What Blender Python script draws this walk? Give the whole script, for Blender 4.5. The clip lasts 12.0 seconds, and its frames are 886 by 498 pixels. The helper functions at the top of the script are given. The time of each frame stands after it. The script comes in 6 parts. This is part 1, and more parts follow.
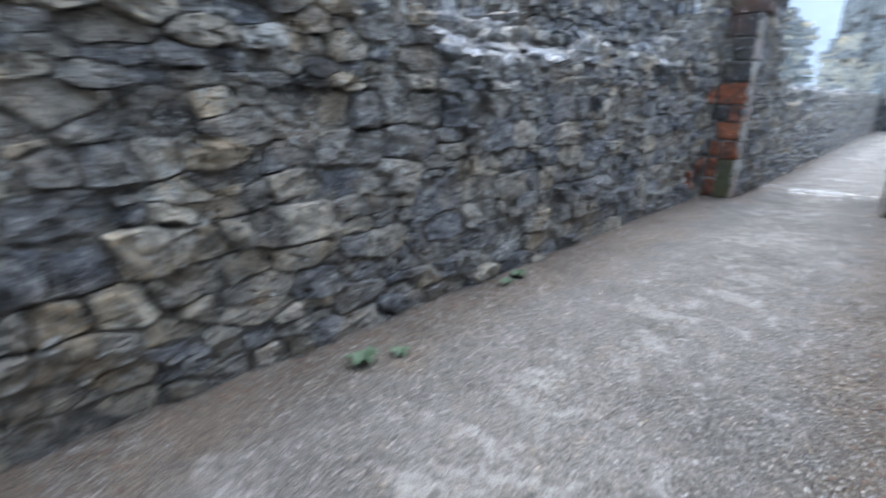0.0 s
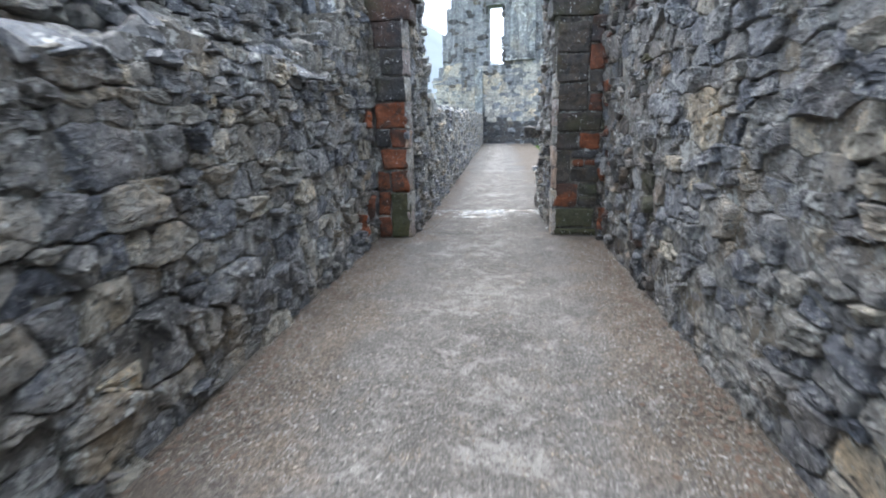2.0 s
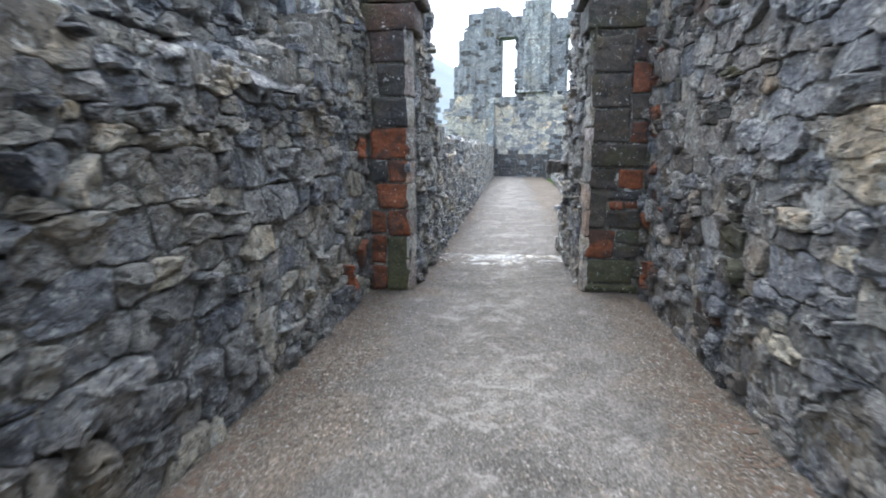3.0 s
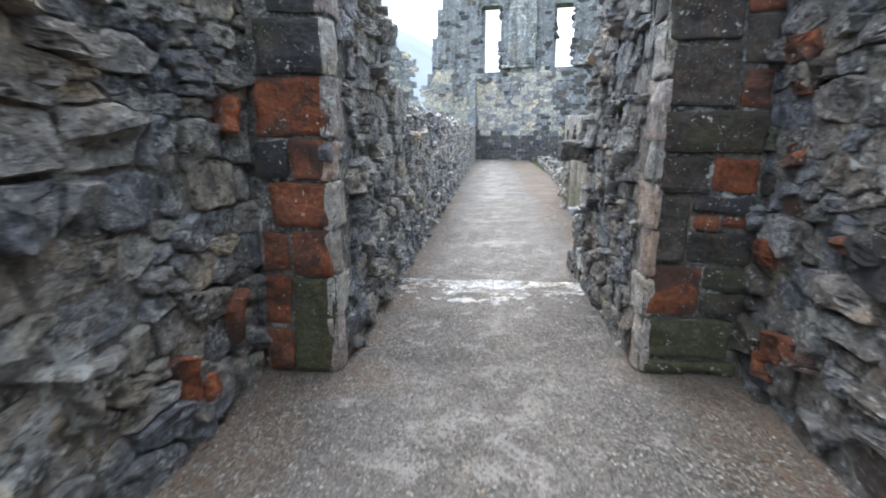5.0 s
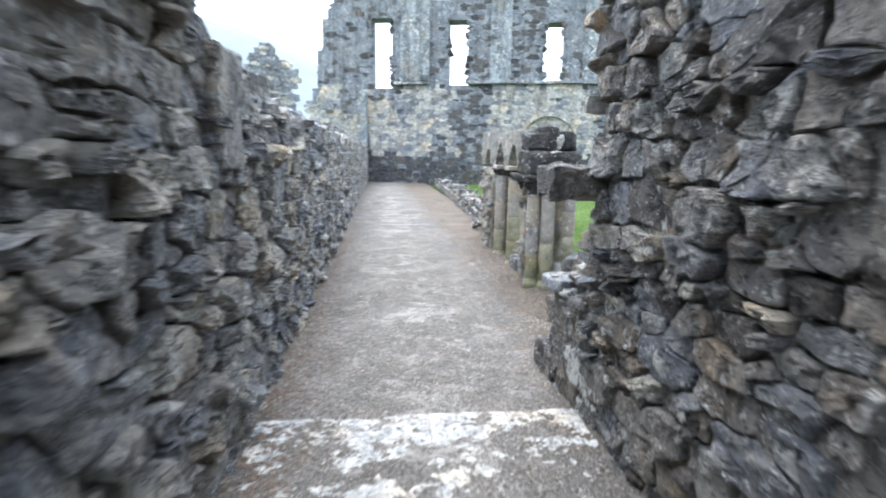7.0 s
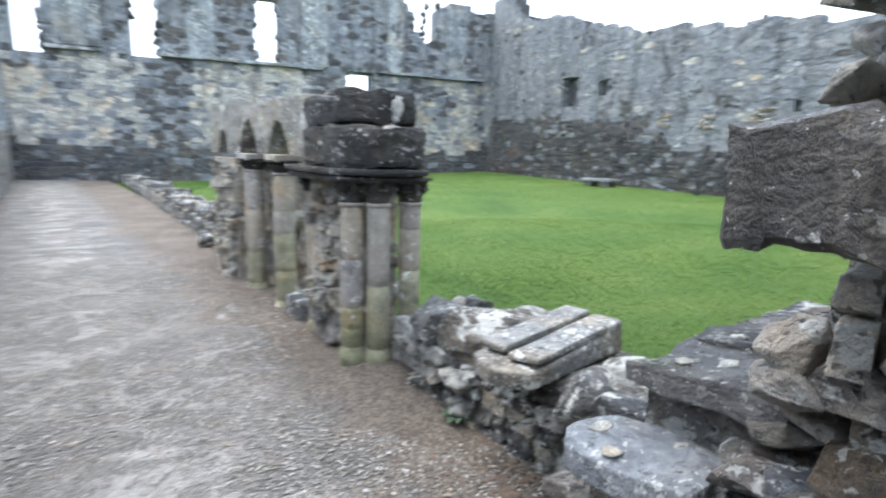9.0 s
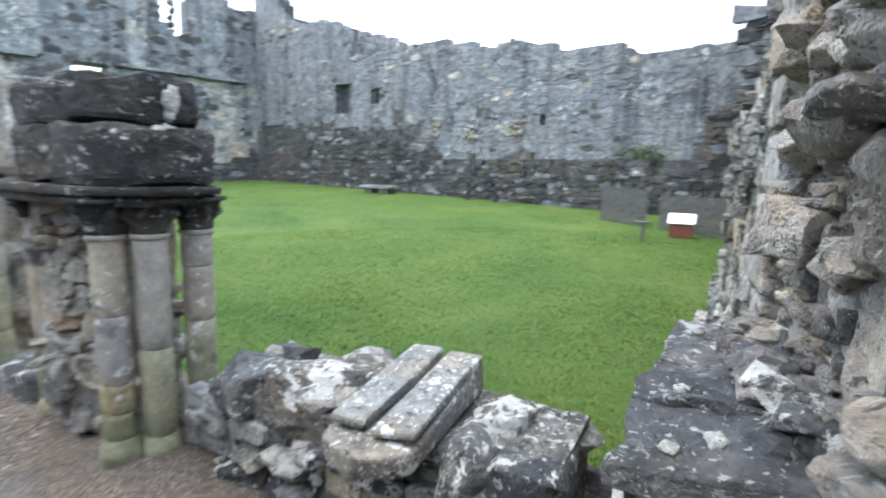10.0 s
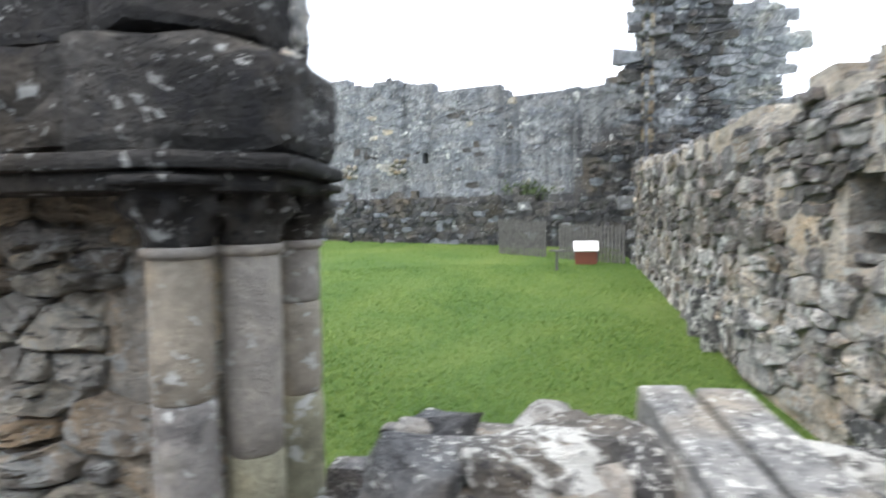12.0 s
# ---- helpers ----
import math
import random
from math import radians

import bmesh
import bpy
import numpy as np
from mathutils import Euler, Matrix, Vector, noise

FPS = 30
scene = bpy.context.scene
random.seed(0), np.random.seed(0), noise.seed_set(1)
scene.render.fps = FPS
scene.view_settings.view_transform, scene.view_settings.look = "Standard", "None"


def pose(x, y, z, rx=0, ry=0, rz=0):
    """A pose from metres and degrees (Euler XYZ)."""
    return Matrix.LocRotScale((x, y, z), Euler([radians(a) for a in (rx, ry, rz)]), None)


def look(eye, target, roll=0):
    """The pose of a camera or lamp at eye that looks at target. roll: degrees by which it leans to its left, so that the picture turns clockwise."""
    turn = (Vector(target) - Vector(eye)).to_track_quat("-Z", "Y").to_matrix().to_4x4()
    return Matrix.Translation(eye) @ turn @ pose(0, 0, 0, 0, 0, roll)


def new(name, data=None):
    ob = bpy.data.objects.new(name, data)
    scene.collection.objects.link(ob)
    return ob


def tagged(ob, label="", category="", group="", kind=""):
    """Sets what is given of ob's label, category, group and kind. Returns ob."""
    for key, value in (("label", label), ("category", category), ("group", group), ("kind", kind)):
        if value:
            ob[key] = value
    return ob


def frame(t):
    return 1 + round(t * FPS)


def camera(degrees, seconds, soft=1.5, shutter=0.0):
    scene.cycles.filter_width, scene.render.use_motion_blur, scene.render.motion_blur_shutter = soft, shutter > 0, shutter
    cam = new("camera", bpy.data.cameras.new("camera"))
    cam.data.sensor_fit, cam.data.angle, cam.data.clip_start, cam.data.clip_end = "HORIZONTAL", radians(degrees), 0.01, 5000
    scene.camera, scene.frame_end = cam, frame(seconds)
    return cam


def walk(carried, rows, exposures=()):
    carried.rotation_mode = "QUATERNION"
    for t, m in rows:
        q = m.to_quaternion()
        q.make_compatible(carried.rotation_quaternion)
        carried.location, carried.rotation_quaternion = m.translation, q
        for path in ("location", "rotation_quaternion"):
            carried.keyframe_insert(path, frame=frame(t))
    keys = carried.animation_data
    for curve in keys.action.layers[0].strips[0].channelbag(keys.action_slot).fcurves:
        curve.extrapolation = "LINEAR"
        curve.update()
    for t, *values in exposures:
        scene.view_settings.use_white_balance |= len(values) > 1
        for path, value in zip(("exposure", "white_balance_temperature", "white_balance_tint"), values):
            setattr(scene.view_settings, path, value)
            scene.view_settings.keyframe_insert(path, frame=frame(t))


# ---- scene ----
cam = camera(80.2, 12.0, 1.85, 0.5)
PATH = [
    (0, (2.232, 0.264, 1.464), (0.969, 1.705, 0.891), 1.4),
    (0.2, (2.096, 0.497, 1.471), (0.996, 2.081, 0.94), 1.0),
    (0.5, (1.905, 0.816, 1.435), (1.113, 2.589, 0.956), -1.1),
    (1, (1.667, 1.347, 1.395), (1.12, 3.19, 0.841), -1.4),
    (1.5, (1.529, 1.946, 1.402), (1.169, 3.835, 0.852), -1.3),
    (2, (1.402, 2.535, 1.451), (1.188, 4.466, 0.979), -1.3),
    (2.5, (1.378, 3.166, 1.452), (1.153, 5.1, 0.997), 0.9),
    (3, (1.28, 3.761, 1.44), (1.037, 5.713, 1.08), -0.1),
    (3.5, (1.203, 4.383, 1.429), (1.029, 6.342, 1.065), 0.2),
    (3.7, (1.195, 4.647, 1.448), (1.013, 6.602, 1.066), 0.8),
    (5.3, (1.112, 6.589, 1.383), (0.956, 8.537, 0.958), -0.2),
    (5.5, (1.08, 6.823, 1.394), (0.983, 8.781, 0.999), -1.5),
    (6, (1.048, 7.438, 1.37), (1.003, 9.402, 0.993), -0.0),
    (6.5, (0.992, 7.964, 1.387), (0.973, 9.934, 1.042), 0.3),
    (6.7, (0.964, 8.193, 1.383), (1.048, 10.162, 1.039), 0.3),
    (8.3, (1.017, 10.409, 1.303), (1.668, 12.267, 0.949), 2.8),
    (8.5, (1.04, 10.645, 1.304), (1.828, 12.452, 0.969), 0.5),
    (9, (1.09, 10.96, 1.28), (2.29, 12.522, 0.935), 1.5),
    (9.5, (1.168, 11.22, 1.319), (2.711, 12.451, 0.996), 1.2),
    (10, (1.307, 11.489, 1.296), (3.049, 12.425, 0.996), 1.3),
    (10.5, (1.353, 11.737, 1.212), (3.272, 12.268, 1.02), -0.0),
    (11, (1.376, 12.018, 1.148), (3.33, 12.428, 1.027), 0.6),
    (11.5, (1.442, 12.41, 1.083), (3.421, 12.703, 1.079), -0.1),
    (12, (1.513, 12.836, 1.073), (3.468, 13.241, 0.953), -0.7),
]
walk(cam, [(t, look(eye, target, roll)) for t, eye, target, roll in PATH], [(0.0, 1.62, 6000, 10), (1.0, 1.55, 6350, 10), (3.7, 1.55, 6450, 10), (5.5, 1.6, 6550, 10), (6.5, 1.8, 6500, 10), (8.5, 1.57, 6400, 10), (11.0, 1.57, 6400, 10), (12.0, 1.5, 6900, 12)])

# ---------------------------------------------------------------- light
world = bpy.data.worlds.new("overcast_sky")
scene.world = world
world.use_nodes = True
wn, wl = world.node_tree.nodes, world.node_tree.links
wn.clear()
w_out = wn.new("ShaderNodeOutputWorld")
w_sky = wn.new("ShaderNodeTexSky")
w_sky.sky_type = "NISHITA"
w_sky.sun_disc = False
w_sky.sun_elevation, w_sky.sun_rotation = radians(74), radians(-20)
w_sky.air_density, w_sky.dust_density = 1.0, 6.0
w_b1 = wn.new("ShaderNodeBackground")
w_b1.inputs["Strength"].default_value = 0.05
wl.new(w_sky.outputs["Color"], w_b1.inputs["Color"])
# the cloud sheet under that sky: even, faintly mottled, whitest overhead
w_co = wn.new("ShaderNodeTexCoord")
w_no = wn.new("ShaderNodeTexNoise")
w_no.inputs["Scale"].default_value, w_no.inputs["Detail"].default_value = 2.2, 5
wl.new(w_co.outputs["Generated"], w_no.inputs["Vector"])
w_rp = wn.new("ShaderNodeValToRGB")
w_rp.color_ramp.elements[0].position, w_rp.color_ramp.elements[1].position = 0.3, 0.7
w_rp.color_ramp.elements[0].color = (0.70, 0.83, 1.0, 1)
w_rp.color_ramp.elements[1].color = (0.84, 0.95, 1.10, 1)
wl.new(w_no.outputs["Fac"], w_rp.inputs["Fac"])
w_b2 = wn.new("ShaderNodeBackground")
w_b2.inputs["Strength"].default_value = 1.0
wl.new(w_rp.outputs["Color"], w_b2.inputs["Color"])
w_ad = wn.new("ShaderNodeAddShader")
wl.new(w_b1.outputs[0], w_ad.inputs[0])
wl.new(w_b2.outputs[0], w_ad.inputs[1])
wl.new(w_ad.outputs[0], w_out.inputs["Surface"])

sun = new("sun", bpy.data.lights.new("sun", "SUN"))
sun.data.energy, sun.data.angle, sun.data.color = 0.75, radians(40), (1.0, 0.97, 0.93)
sun.matrix_world = look((0, 17.5, 20), (2, 12, 0))

# ---------------------------------------------------------------- materials


def nodes_of(name, rough=0.8):
    m = bpy.data.materials.new(name)
    m.use_nodes = True
    t = m.node_tree
    b = t.nodes["Principled BSDF"]
    b.inputs["Roughness"].default_value = rough
    return m, t, b


def noise_node(t, scale, detail=6, rough=0.55, vector=None, distort=0.0):
    n = t.nodes.new("ShaderNodeTexNoise")
    n.inputs["Scale"].default_value, n.inputs["Detail"].default_value = scale, detail
    n.inputs["Roughness"].default_value, n.inputs["Distortion"].default_value = rough, distort
    if vector:
        t.links.new(vector, n.inputs["Vector"])
    return n.outputs["Fac"]


def ramp(t, fac, stops):
    r = t.nodes.new("ShaderNodeValToRGB")
    e = r.color_ramp.elements
    while len(e) < len(stops):
        e.new(0.5)
    for k, (p, c) in enumerate(stops):
        e[k].position = p
        e[k].color = (*c, 1) if len(c) == 3 else c
    t.links.new(fac, r.inputs["Fac"])
    return r.outputs["Color"]


def mixed(t, fac, a, b, blend="MIX"):
    n = t.nodes.new("ShaderNodeMix")
    n.data_type, n.blend_type = "RGBA", blend
    for socket, v in ((n.inputs["Factor"], fac), (n.inputs["A"], a), (n.inputs["B"], b)):
        if isinstance(v, (int, float)):
            socket.default_value = v
        elif isinstance(v, tuple):
            socket.default_value = (*v, 1)
        else:
            t.links.new(v, socket)
    return n.outputs["Result"]


def calc(t, op, a, b=0.0):
    n = t.nodes.new("ShaderNodeMath")
    n.operation = op
    for k, v in enumerate((a, b)):
        if isinstance(v, (int, float)):
            n.inputs[k].default_value = v
        else:
            t.links.new(v, n.inputs[k])
    return n.outputs[0]


def bumped(t, b, height, strength, distance):
    n = t.nodes.new("ShaderNodeBump")
    n.inputs["Strength"].default_value, n.inputs["Distance"].default_value = strength, distance
    t.links.new(height, n.inputs["Height"])
    t.links.new(n.outputs["Normal"], b.inputs["Normal"])


def position(t):
    return t.nodes.new("ShaderNodeNewGeometry").outputs["Position"]


def each(t):
    """A random number for every stone, whether it is an object or one piece of a larger mesh."""
    a = t.nodes.new("ShaderNodeObjectInfo").outputs["Random"]
    b = t.nodes.new("ShaderNodeNewGeometry").outputs["Random Per Island"]
    return calc(t, "FRACT", calc(t, "ADD", a, calc(t, "MULTIPLY", b, 7.31)))


def stone_material(name, tones, lichen=0.5, stain=0.5, rough=(0.45, 0.9), grain=1.0, white=(0.62, 0.63, 0.60), black=(0.035, 0.036, 0.04), green=0.0, streak=0.0, relief=0.075, fleck=0.9, mottle=0.75, gloss=0.35, lime=0.0, runs=1.0, bedding=1.25, warm=0.55):
    """Weathered stone: a tone for every piece, bedding, mottling, dark algae, lime smears, pale lichen, pitted relief."""
    m, t, b = nodes_of(name)
    p = position(t)
    flat = t.nodes.new("ShaderNodeMapping")
    flat.inputs["Scale"].default_value = (1.0, 1.0, bedding)
    flat.inputs["Rotation"].default_value = (0.12, -0.09, 0.0)
    t.links.new(p, flat.inputs["Vector"])
    beds = flat.outputs["Vector"]
    stops = [(k / max(1, len(tones) - 1), c) for k, c in enumerate(tones)]
    base = ramp(t, each(t), stops)
    mott = calc(t, "ADD", calc(t, "MULTIPLY", noise_node(t, 5.5 * grain, 9, 0.74, beds, 0.5), 0.5), calc(t, "MULTIPLY", noise_node(t, 17 * grain, 8, 0.78, p, 0.3), 0.5))
    base = mixed(t, mottle, base, ramp(t, mott, [(0.40, (0.30, 0.31, 0.335)), (0.5, (0.95, 0.96, 0.97)), (0.60, (2.0, 1.95, 1.85))]), "MULTIPLY")
    ochre = noise_node(t, 2.3 * grain, 3, 0.5, p)
    base = mixed(t, ramp(t, ochre, [(0.50, (0, 0, 0)), (0.66, (warm,) * 3)]), base, mixed(t, 1.0, base, (1.25, 1.0, 0.70), "MULTIPLY"))
    dark = noise_node(t, 1.1 * grain, 6, 0.7, p, 0.6)
    base = mixed(t, ramp(t, dark, [(0.60 - 0.13 * stain, (0, 0, 0)), (0.68 - 0.13 * stain, (0.8, 0.8, 0.8))]), base, black)
    if lime:
        smear = calc(t, "ADD", calc(t, "MULTIPLY", noise_node(t, 1.25, 4, 0.6, p, 0.5), 0.55), calc(t, "MULTIPLY", noise_node(t, 11, 6, 0.7, p, 0.6), 0.45))
        base = mixed(t, ramp(t, smear, [(0.535, (0, 0, 0)), (0.60, (lime,) * 3)]), base, (0.37, 0.335, 0.265))
    if streak:
        mp = t.nodes.new("ShaderNodeMapping")
        mp.inputs["Scale"].default_value = (2.2 * runs, 2.2 * runs, 0.16 * runs)
        t.links.new(p, mp.inputs["Vector"])
        run = noise_node(t, 1.0, 7, 0.65, mp.outputs["Vector"])
        base = mixed(t, ramp(t, run, [(0.48, (0, 0, 0)), (0.66, (streak,) * 3)]), base, (0.05, 0.052, 0.058))
        base = mixed(t, ramp(t, noise_node(t, 1.3, 7, 0.65, mp.outputs["Vector"]), [(0.56, (0, 0, 0)), (0.72, (streak * 0.8,) * 3)]), base, (0.46, 0.47, 0.47))
    if green:
        gr = noise_node(t, 1.7, 5, 0.6, p, 0.4)
        base = mixed(t, ramp(t, gr, [(0.6 - 0.2 * green, (0, 0, 0)), (0.75, (0.7, 0.7, 0.7))]), base, (0.09, 0.10, 0.035))
    spot = noise_node(t, 13 * grain, 5, 0.55, p, 0.3)
    patch = noise_node(t, 2.6 * grain, 3, 0.5, p)
    lich = calc(t, "ADD", calc(t, "MULTIPLY", spot, 0.7), calc(t, "MULTIPLY", patch, 0.5))
    base = mixed(t, ramp(t, lich, [(0.73 - 0.08 * lichen, (0, 0, 0)), (0.76 - 0.08 * lichen, (0.88, 0.88, 0.88))]), base, white)
    if fleck:
        chip = calc(t, "ADD", calc(t, "MULTIPLY", noise_node(t, 42 * grain, 3, 0.6, p, 0.5), 0.75), calc(t, "MULTIPLY", noise_node(t, 6 * grain, 3, 0.6, p), 0.35))
        base = mixed(t, ramp(t, chip, [(0.655 - 0.03 * fleck, (0, 0, 0)), (0.685 - 0.03 * fleck, (0.8, 0.8, 0.8))]), base, white)
        pit = noise_node(t, 24 * grain, 4, 0.65, beds, 0.6)
        base = mixed(t, ramp(t, pit, [(0.36, (0.8, 0.8, 0.8)), (0.42, (0, 0, 0))]), base, black)
    t.links.new(base, b.inputs["Base Color"])
    t.links.new(ramp(t, noise_node(t, 5, 4, 0.6, p), [(0.3, (rough[0],) * 3), (0.7, (rough[1],) * 3)]), b.inputs["Roughness"])
    b.inputs["Specular IOR Level"].default_value = gloss
    h = calc(t, "ADD", calc(t, "ADD", noise_node(t, 13 * grain, 9, 0.7, beds, 0.5), calc(t, "MULTIPLY", noise_node(t, 6 * grain, 4, 0.6, beds, 0.4), 1.1)), calc(t, "MULTIPLY", noise_node(t, 95 * grain, 4, 0.6, p), 0.35))
    bumped(t, b, h, 1.0, relief)
    return m


M_DARK = stone_material("limestone_dark", [(0.14, 0.152, 0.182), (0.22, 0.232, 0.262), (0.29, 0.293, 0.30), (0.19, 0.202, 0.232), (0.36, 0.345, 0.312), (0.245, 0.253, 0.275)], 0.1, 0.25, (0.22, 0.7), fleck=1.0, lime=0.45, bedding=1.8, gloss=0.55, mottle=0.95, relief=0.09)
M_PALE = stone_material("limestone_pale", [(0.19, 0.195, 0.21), (0.30, 0.29, 0.275), (0.42, 0.395, 0.345), (0.23, 0.233, 0.24), (0.50, 0.47, 0.405)], 0.2, 0.2, (0.28, 0.8), fleck=0.5, lime=0.4, bedding=2.0, gloss=0.5)
M_CORE = stone_material("lime_mortar", [(0.20, 0.192, 0.178), (0.25, 0.238, 0.216)], 0.5, 0.3, (0.8, 0.95))
M_BROKEN = stone_material("broken_buff_rubble", [(0.46, 0.42, 0.36), (0.34, 0.33, 0.315), (0.56, 0.52, 0.455), (0.26, 0.25, 0.245), (0.43, 0.35, 0.26), (0.52, 0.49, 0.44)], 0.8, 0.0, (0.35, 0.85), 1.2, black=(0.09, 0.08, 0.07), mottle=0.5)
M_MORTAR = stone_material("pale_lime_core", [(0.46, 0.415, 0.35), (0.52, 0.475, 0.405)], 0.5, 0.0, (0.7, 0.95), 1.3, black=(0.16, 0.14, 0.12), mottle=0.5)
M_BUFF = stone_material("buff_limestone", [(0.40, 0.365, 0.30), (0.52, 0.475, 0.39), (0.33, 0.315, 0.285), (0.60, 0.55, 0.45)], 0.2, 0.05, (0.4, 0.85), fleck=0.4, lime=0.4)
M_STREAK = stone_material("lime_streaked_stone", [(0.44, 0.42, 0.385), (0.58, 0.56, 0.52), (0.36, 0.34, 0.315), (0.66, 0.65, 0.62)], 0.7, 0.1, (0.4, 0.85), 1.1, streak=0.75, runs=2.6, mottle=0.6)
M_WEATHER = stone_material("weathered_brown_grey_stone", [(0.20, 0.185, 0.175), (0.30, 0.275, 0.255), (0.15, 0.142, 0.138), (0.36, 0.32, 0.28)], 0.35, 0.1, (0.3, 0.8), 1.1, fleck=0.6, streak=0.45, runs=2.6)
M_END = stone_material("damp_brown_stone", [(0.085, 0.076, 0.07), (0.135, 0.118, 0.10), (0.07, 0.068, 0.069), (0.19, 0.165, 0.135)], 0.0, 0.35, (0.18, 0.6), 1.0, fleck=0.3, gloss=0.5, mottle=0.95)
M_CORE_DARK = stone_material("earthy_mortar", [(0.09, 0.086, 0.082), (0.13, 0.124, 0.115)], 0.25, 0.3, (0.85, 0.95))
M_FAR = stone_material("far_ashlar", [(0.19, 0.206, 0.232), (0.215, 0.23, 0.25), (0.235, 0.24, 0.248), (0.20, 0.216, 0.236), (0.27, 0.28, 0.295)], -0.1, 0.2, grain=0.5, streak=0.62, fleck=0.1, mottle=0.6, warm=0.15)
M_FAR_DARK = stone_material("far_rubble_dark", [(0.05, 0.052, 0.057), (0.08, 0.079, 0.08), (0.11, 0.104, 0.096)], -0.6, 0.4, grain=0.55, streak=0.25, fleck=-0.6, mottle=0.5)
M_FAR_CREAM = stone_material("far_rubble_cream", [(0.46, 0.435, 0.382), (0.36, 0.345, 0.312), (0.53, 0.50, 0.448)], 0.1, 0.1, grain=0.55, streak=0.45, fleck=0.2)
M_FAR_RED = stone_material("far_rubble_reddish", [(0.15, 0.085, 0.065), (0.12, 0.09, 0.08), (0.10, 0.088, 0.083)], -0.6, 0.3, grain=0.55, fleck=-0.6)
M_FAR_SMOOTH = stone_material("far_dressed_grey", [(0.24, 0.265, 0.285), (0.28, 0.30, 0.312), (0.20, 0.222, 0.238)], 0.3, 0.35, grain=0.5, streak=0.7)
M_RED = stone_material("red_sandstone", [(0.195, 0.064, 0.030), (0.23, 0.082, 0.040), (0.145, 0.058, 0.037)], -0.4, 1.0, (0.65, 0.92), 1.9, black=(0.045, 0.036, 0.032), relief=0.014, fleck=-1.2, mottle=0.6)
M_ASHLAR = stone_material("dressed_sandstone", [(0.048, 0.045, 0.042), (0.08, 0.068, 0.058), (0.042, 0.042, 0.043), (0.085, 0.048, 0.036)], -0.1, 0.5, (0.45, 0.9), 2.2, green=0.35, relief=0.018, fleck=-0.8)
M_MOSSY = stone_material("mossy_sandstone", [(0.07, 0.07, 0.05), (0.10, 0.095, 0.065)], -0.1, 0.3, (0.6, 0.95), 2.2, green=1.6, relief=0.02, fleck=-0.8)
M_ARCH = stone_material("arch_stone_beige", [(0.20, 0.19, 0.165), (0.25, 0.235, 0.20), (0.16, 0.155, 0.14)], 0.4, 0.35, (0.5, 0.85), 1.3, green=0.2, relief=0.03)
M_ASHLAR_PALE = stone_material("dressed_sandstone_pale", [(0.40, 0.385, 0.35), (0.36, 0.275, 0.255), (0.27, 0.262, 0.245), (0.43, 0.41, 0.37)], 0.5, 0.35, (0.5, 0.9), 1.8, green=0.2, relief=0.02, fleck=-0.5, mottle=0.6)
M_SHAFT = stone_material("sandstone_shaft", [(0.33, 0.305, 0.275), (0.36, 0.315, 0.25), (0.30, 0.28, 0.26), (0.36, 0.34, 0.315)], 0.1, -0.2, (0.6, 0.85), 1.6, green=0.15, relief=0.012, fleck=0, mottle=0.35)
M_SHAFT_GREEN = stone_material("algae_sandstone_shaft", [(0.28, 0.275, 0.20), (0.33, 0.31, 0.22), (0.25, 0.25, 0.17)], 0.15, -0.1, (0.6, 0.85), 1.6, green=0.9, relief=0.012, fleck=0, mottle=0.4)
M_HEAD = stone_material("weathered_head_stone", [(0.034, 0.034, 0.036), (0.052, 0.05, 0.047), (0.07, 0.067, 0.062)], -0.55, 0.5, (0.55, 0.9), 0.9, white=(0.5, 0.51, 0.49), relief=0.05, fleck=0.1, gloss=0.2)
M_CAP = stone_material("lichened_coping", [(0.16, 0.163, 0.166), (0.10, 0.105, 0.112), (0.21, 0.208, 0.20), (0.14, 0.135, 0.125)], 1.15, 0.25, (0.25, 0.7), 0.9, white=(0.78, 0.79, 0.75))
M_SLATE = stone_material("wet_slate", [(0.12, 0.134, 0.155), (0.15, 0.164, 0.184), (0.09, 0.10, 0.117)], 0.35, 0.1, (0.06, 0.35), 1.1, white=(0.5, 0.51, 0.5), relief=0.02, fleck=0.2, mottle=0.7, gloss=0.7)
M_LEDGE = stone_material("dark_wet_ledge_stone", [(0.055, 0.058, 0.064), (0.08, 0.083, 0.09), (0.045, 0.046, 0.05)], 0.45, 0.1, (0.06, 0.4), 1.2, white=(0.55, 0.56, 0.54), relief=0.045, fleck=0.8, mottle=0.9, gloss=0.9)
M_QUOIN = stone_material("ochre_quoin", [(0.30, 0.24, 0.16), (0.24, 0.21, 0.17), (0.34, 0.29, 0.22)], 0.2, 0.2)
M_SILLSTONE = stone_material("white_crusted_stone", [(0.21, 0.215, 0.216), (0.28, 0.282, 0.273)], 0.5, 0.4, (0.4, 0.8), 1.4, white=(0.76, 0.77, 0.73), relief=0.03, mottle=0.5)
M_LICHEN = stone_material("white_lichen", [(0.62, 0.63, 0.60), (0.7, 0.7, 0.67)], 0.0, -0.8, (0.8, 0.95), 2.0)
M_SILL = stone_material("worn_wet_paving", [(0.46, 0.475, 0.485), (0.56, 0.57, 0.57), (0.36, 0.375, 0.385)], 0.5, 0.0, (0.06, 0.4), 1.5, relief=0.02)


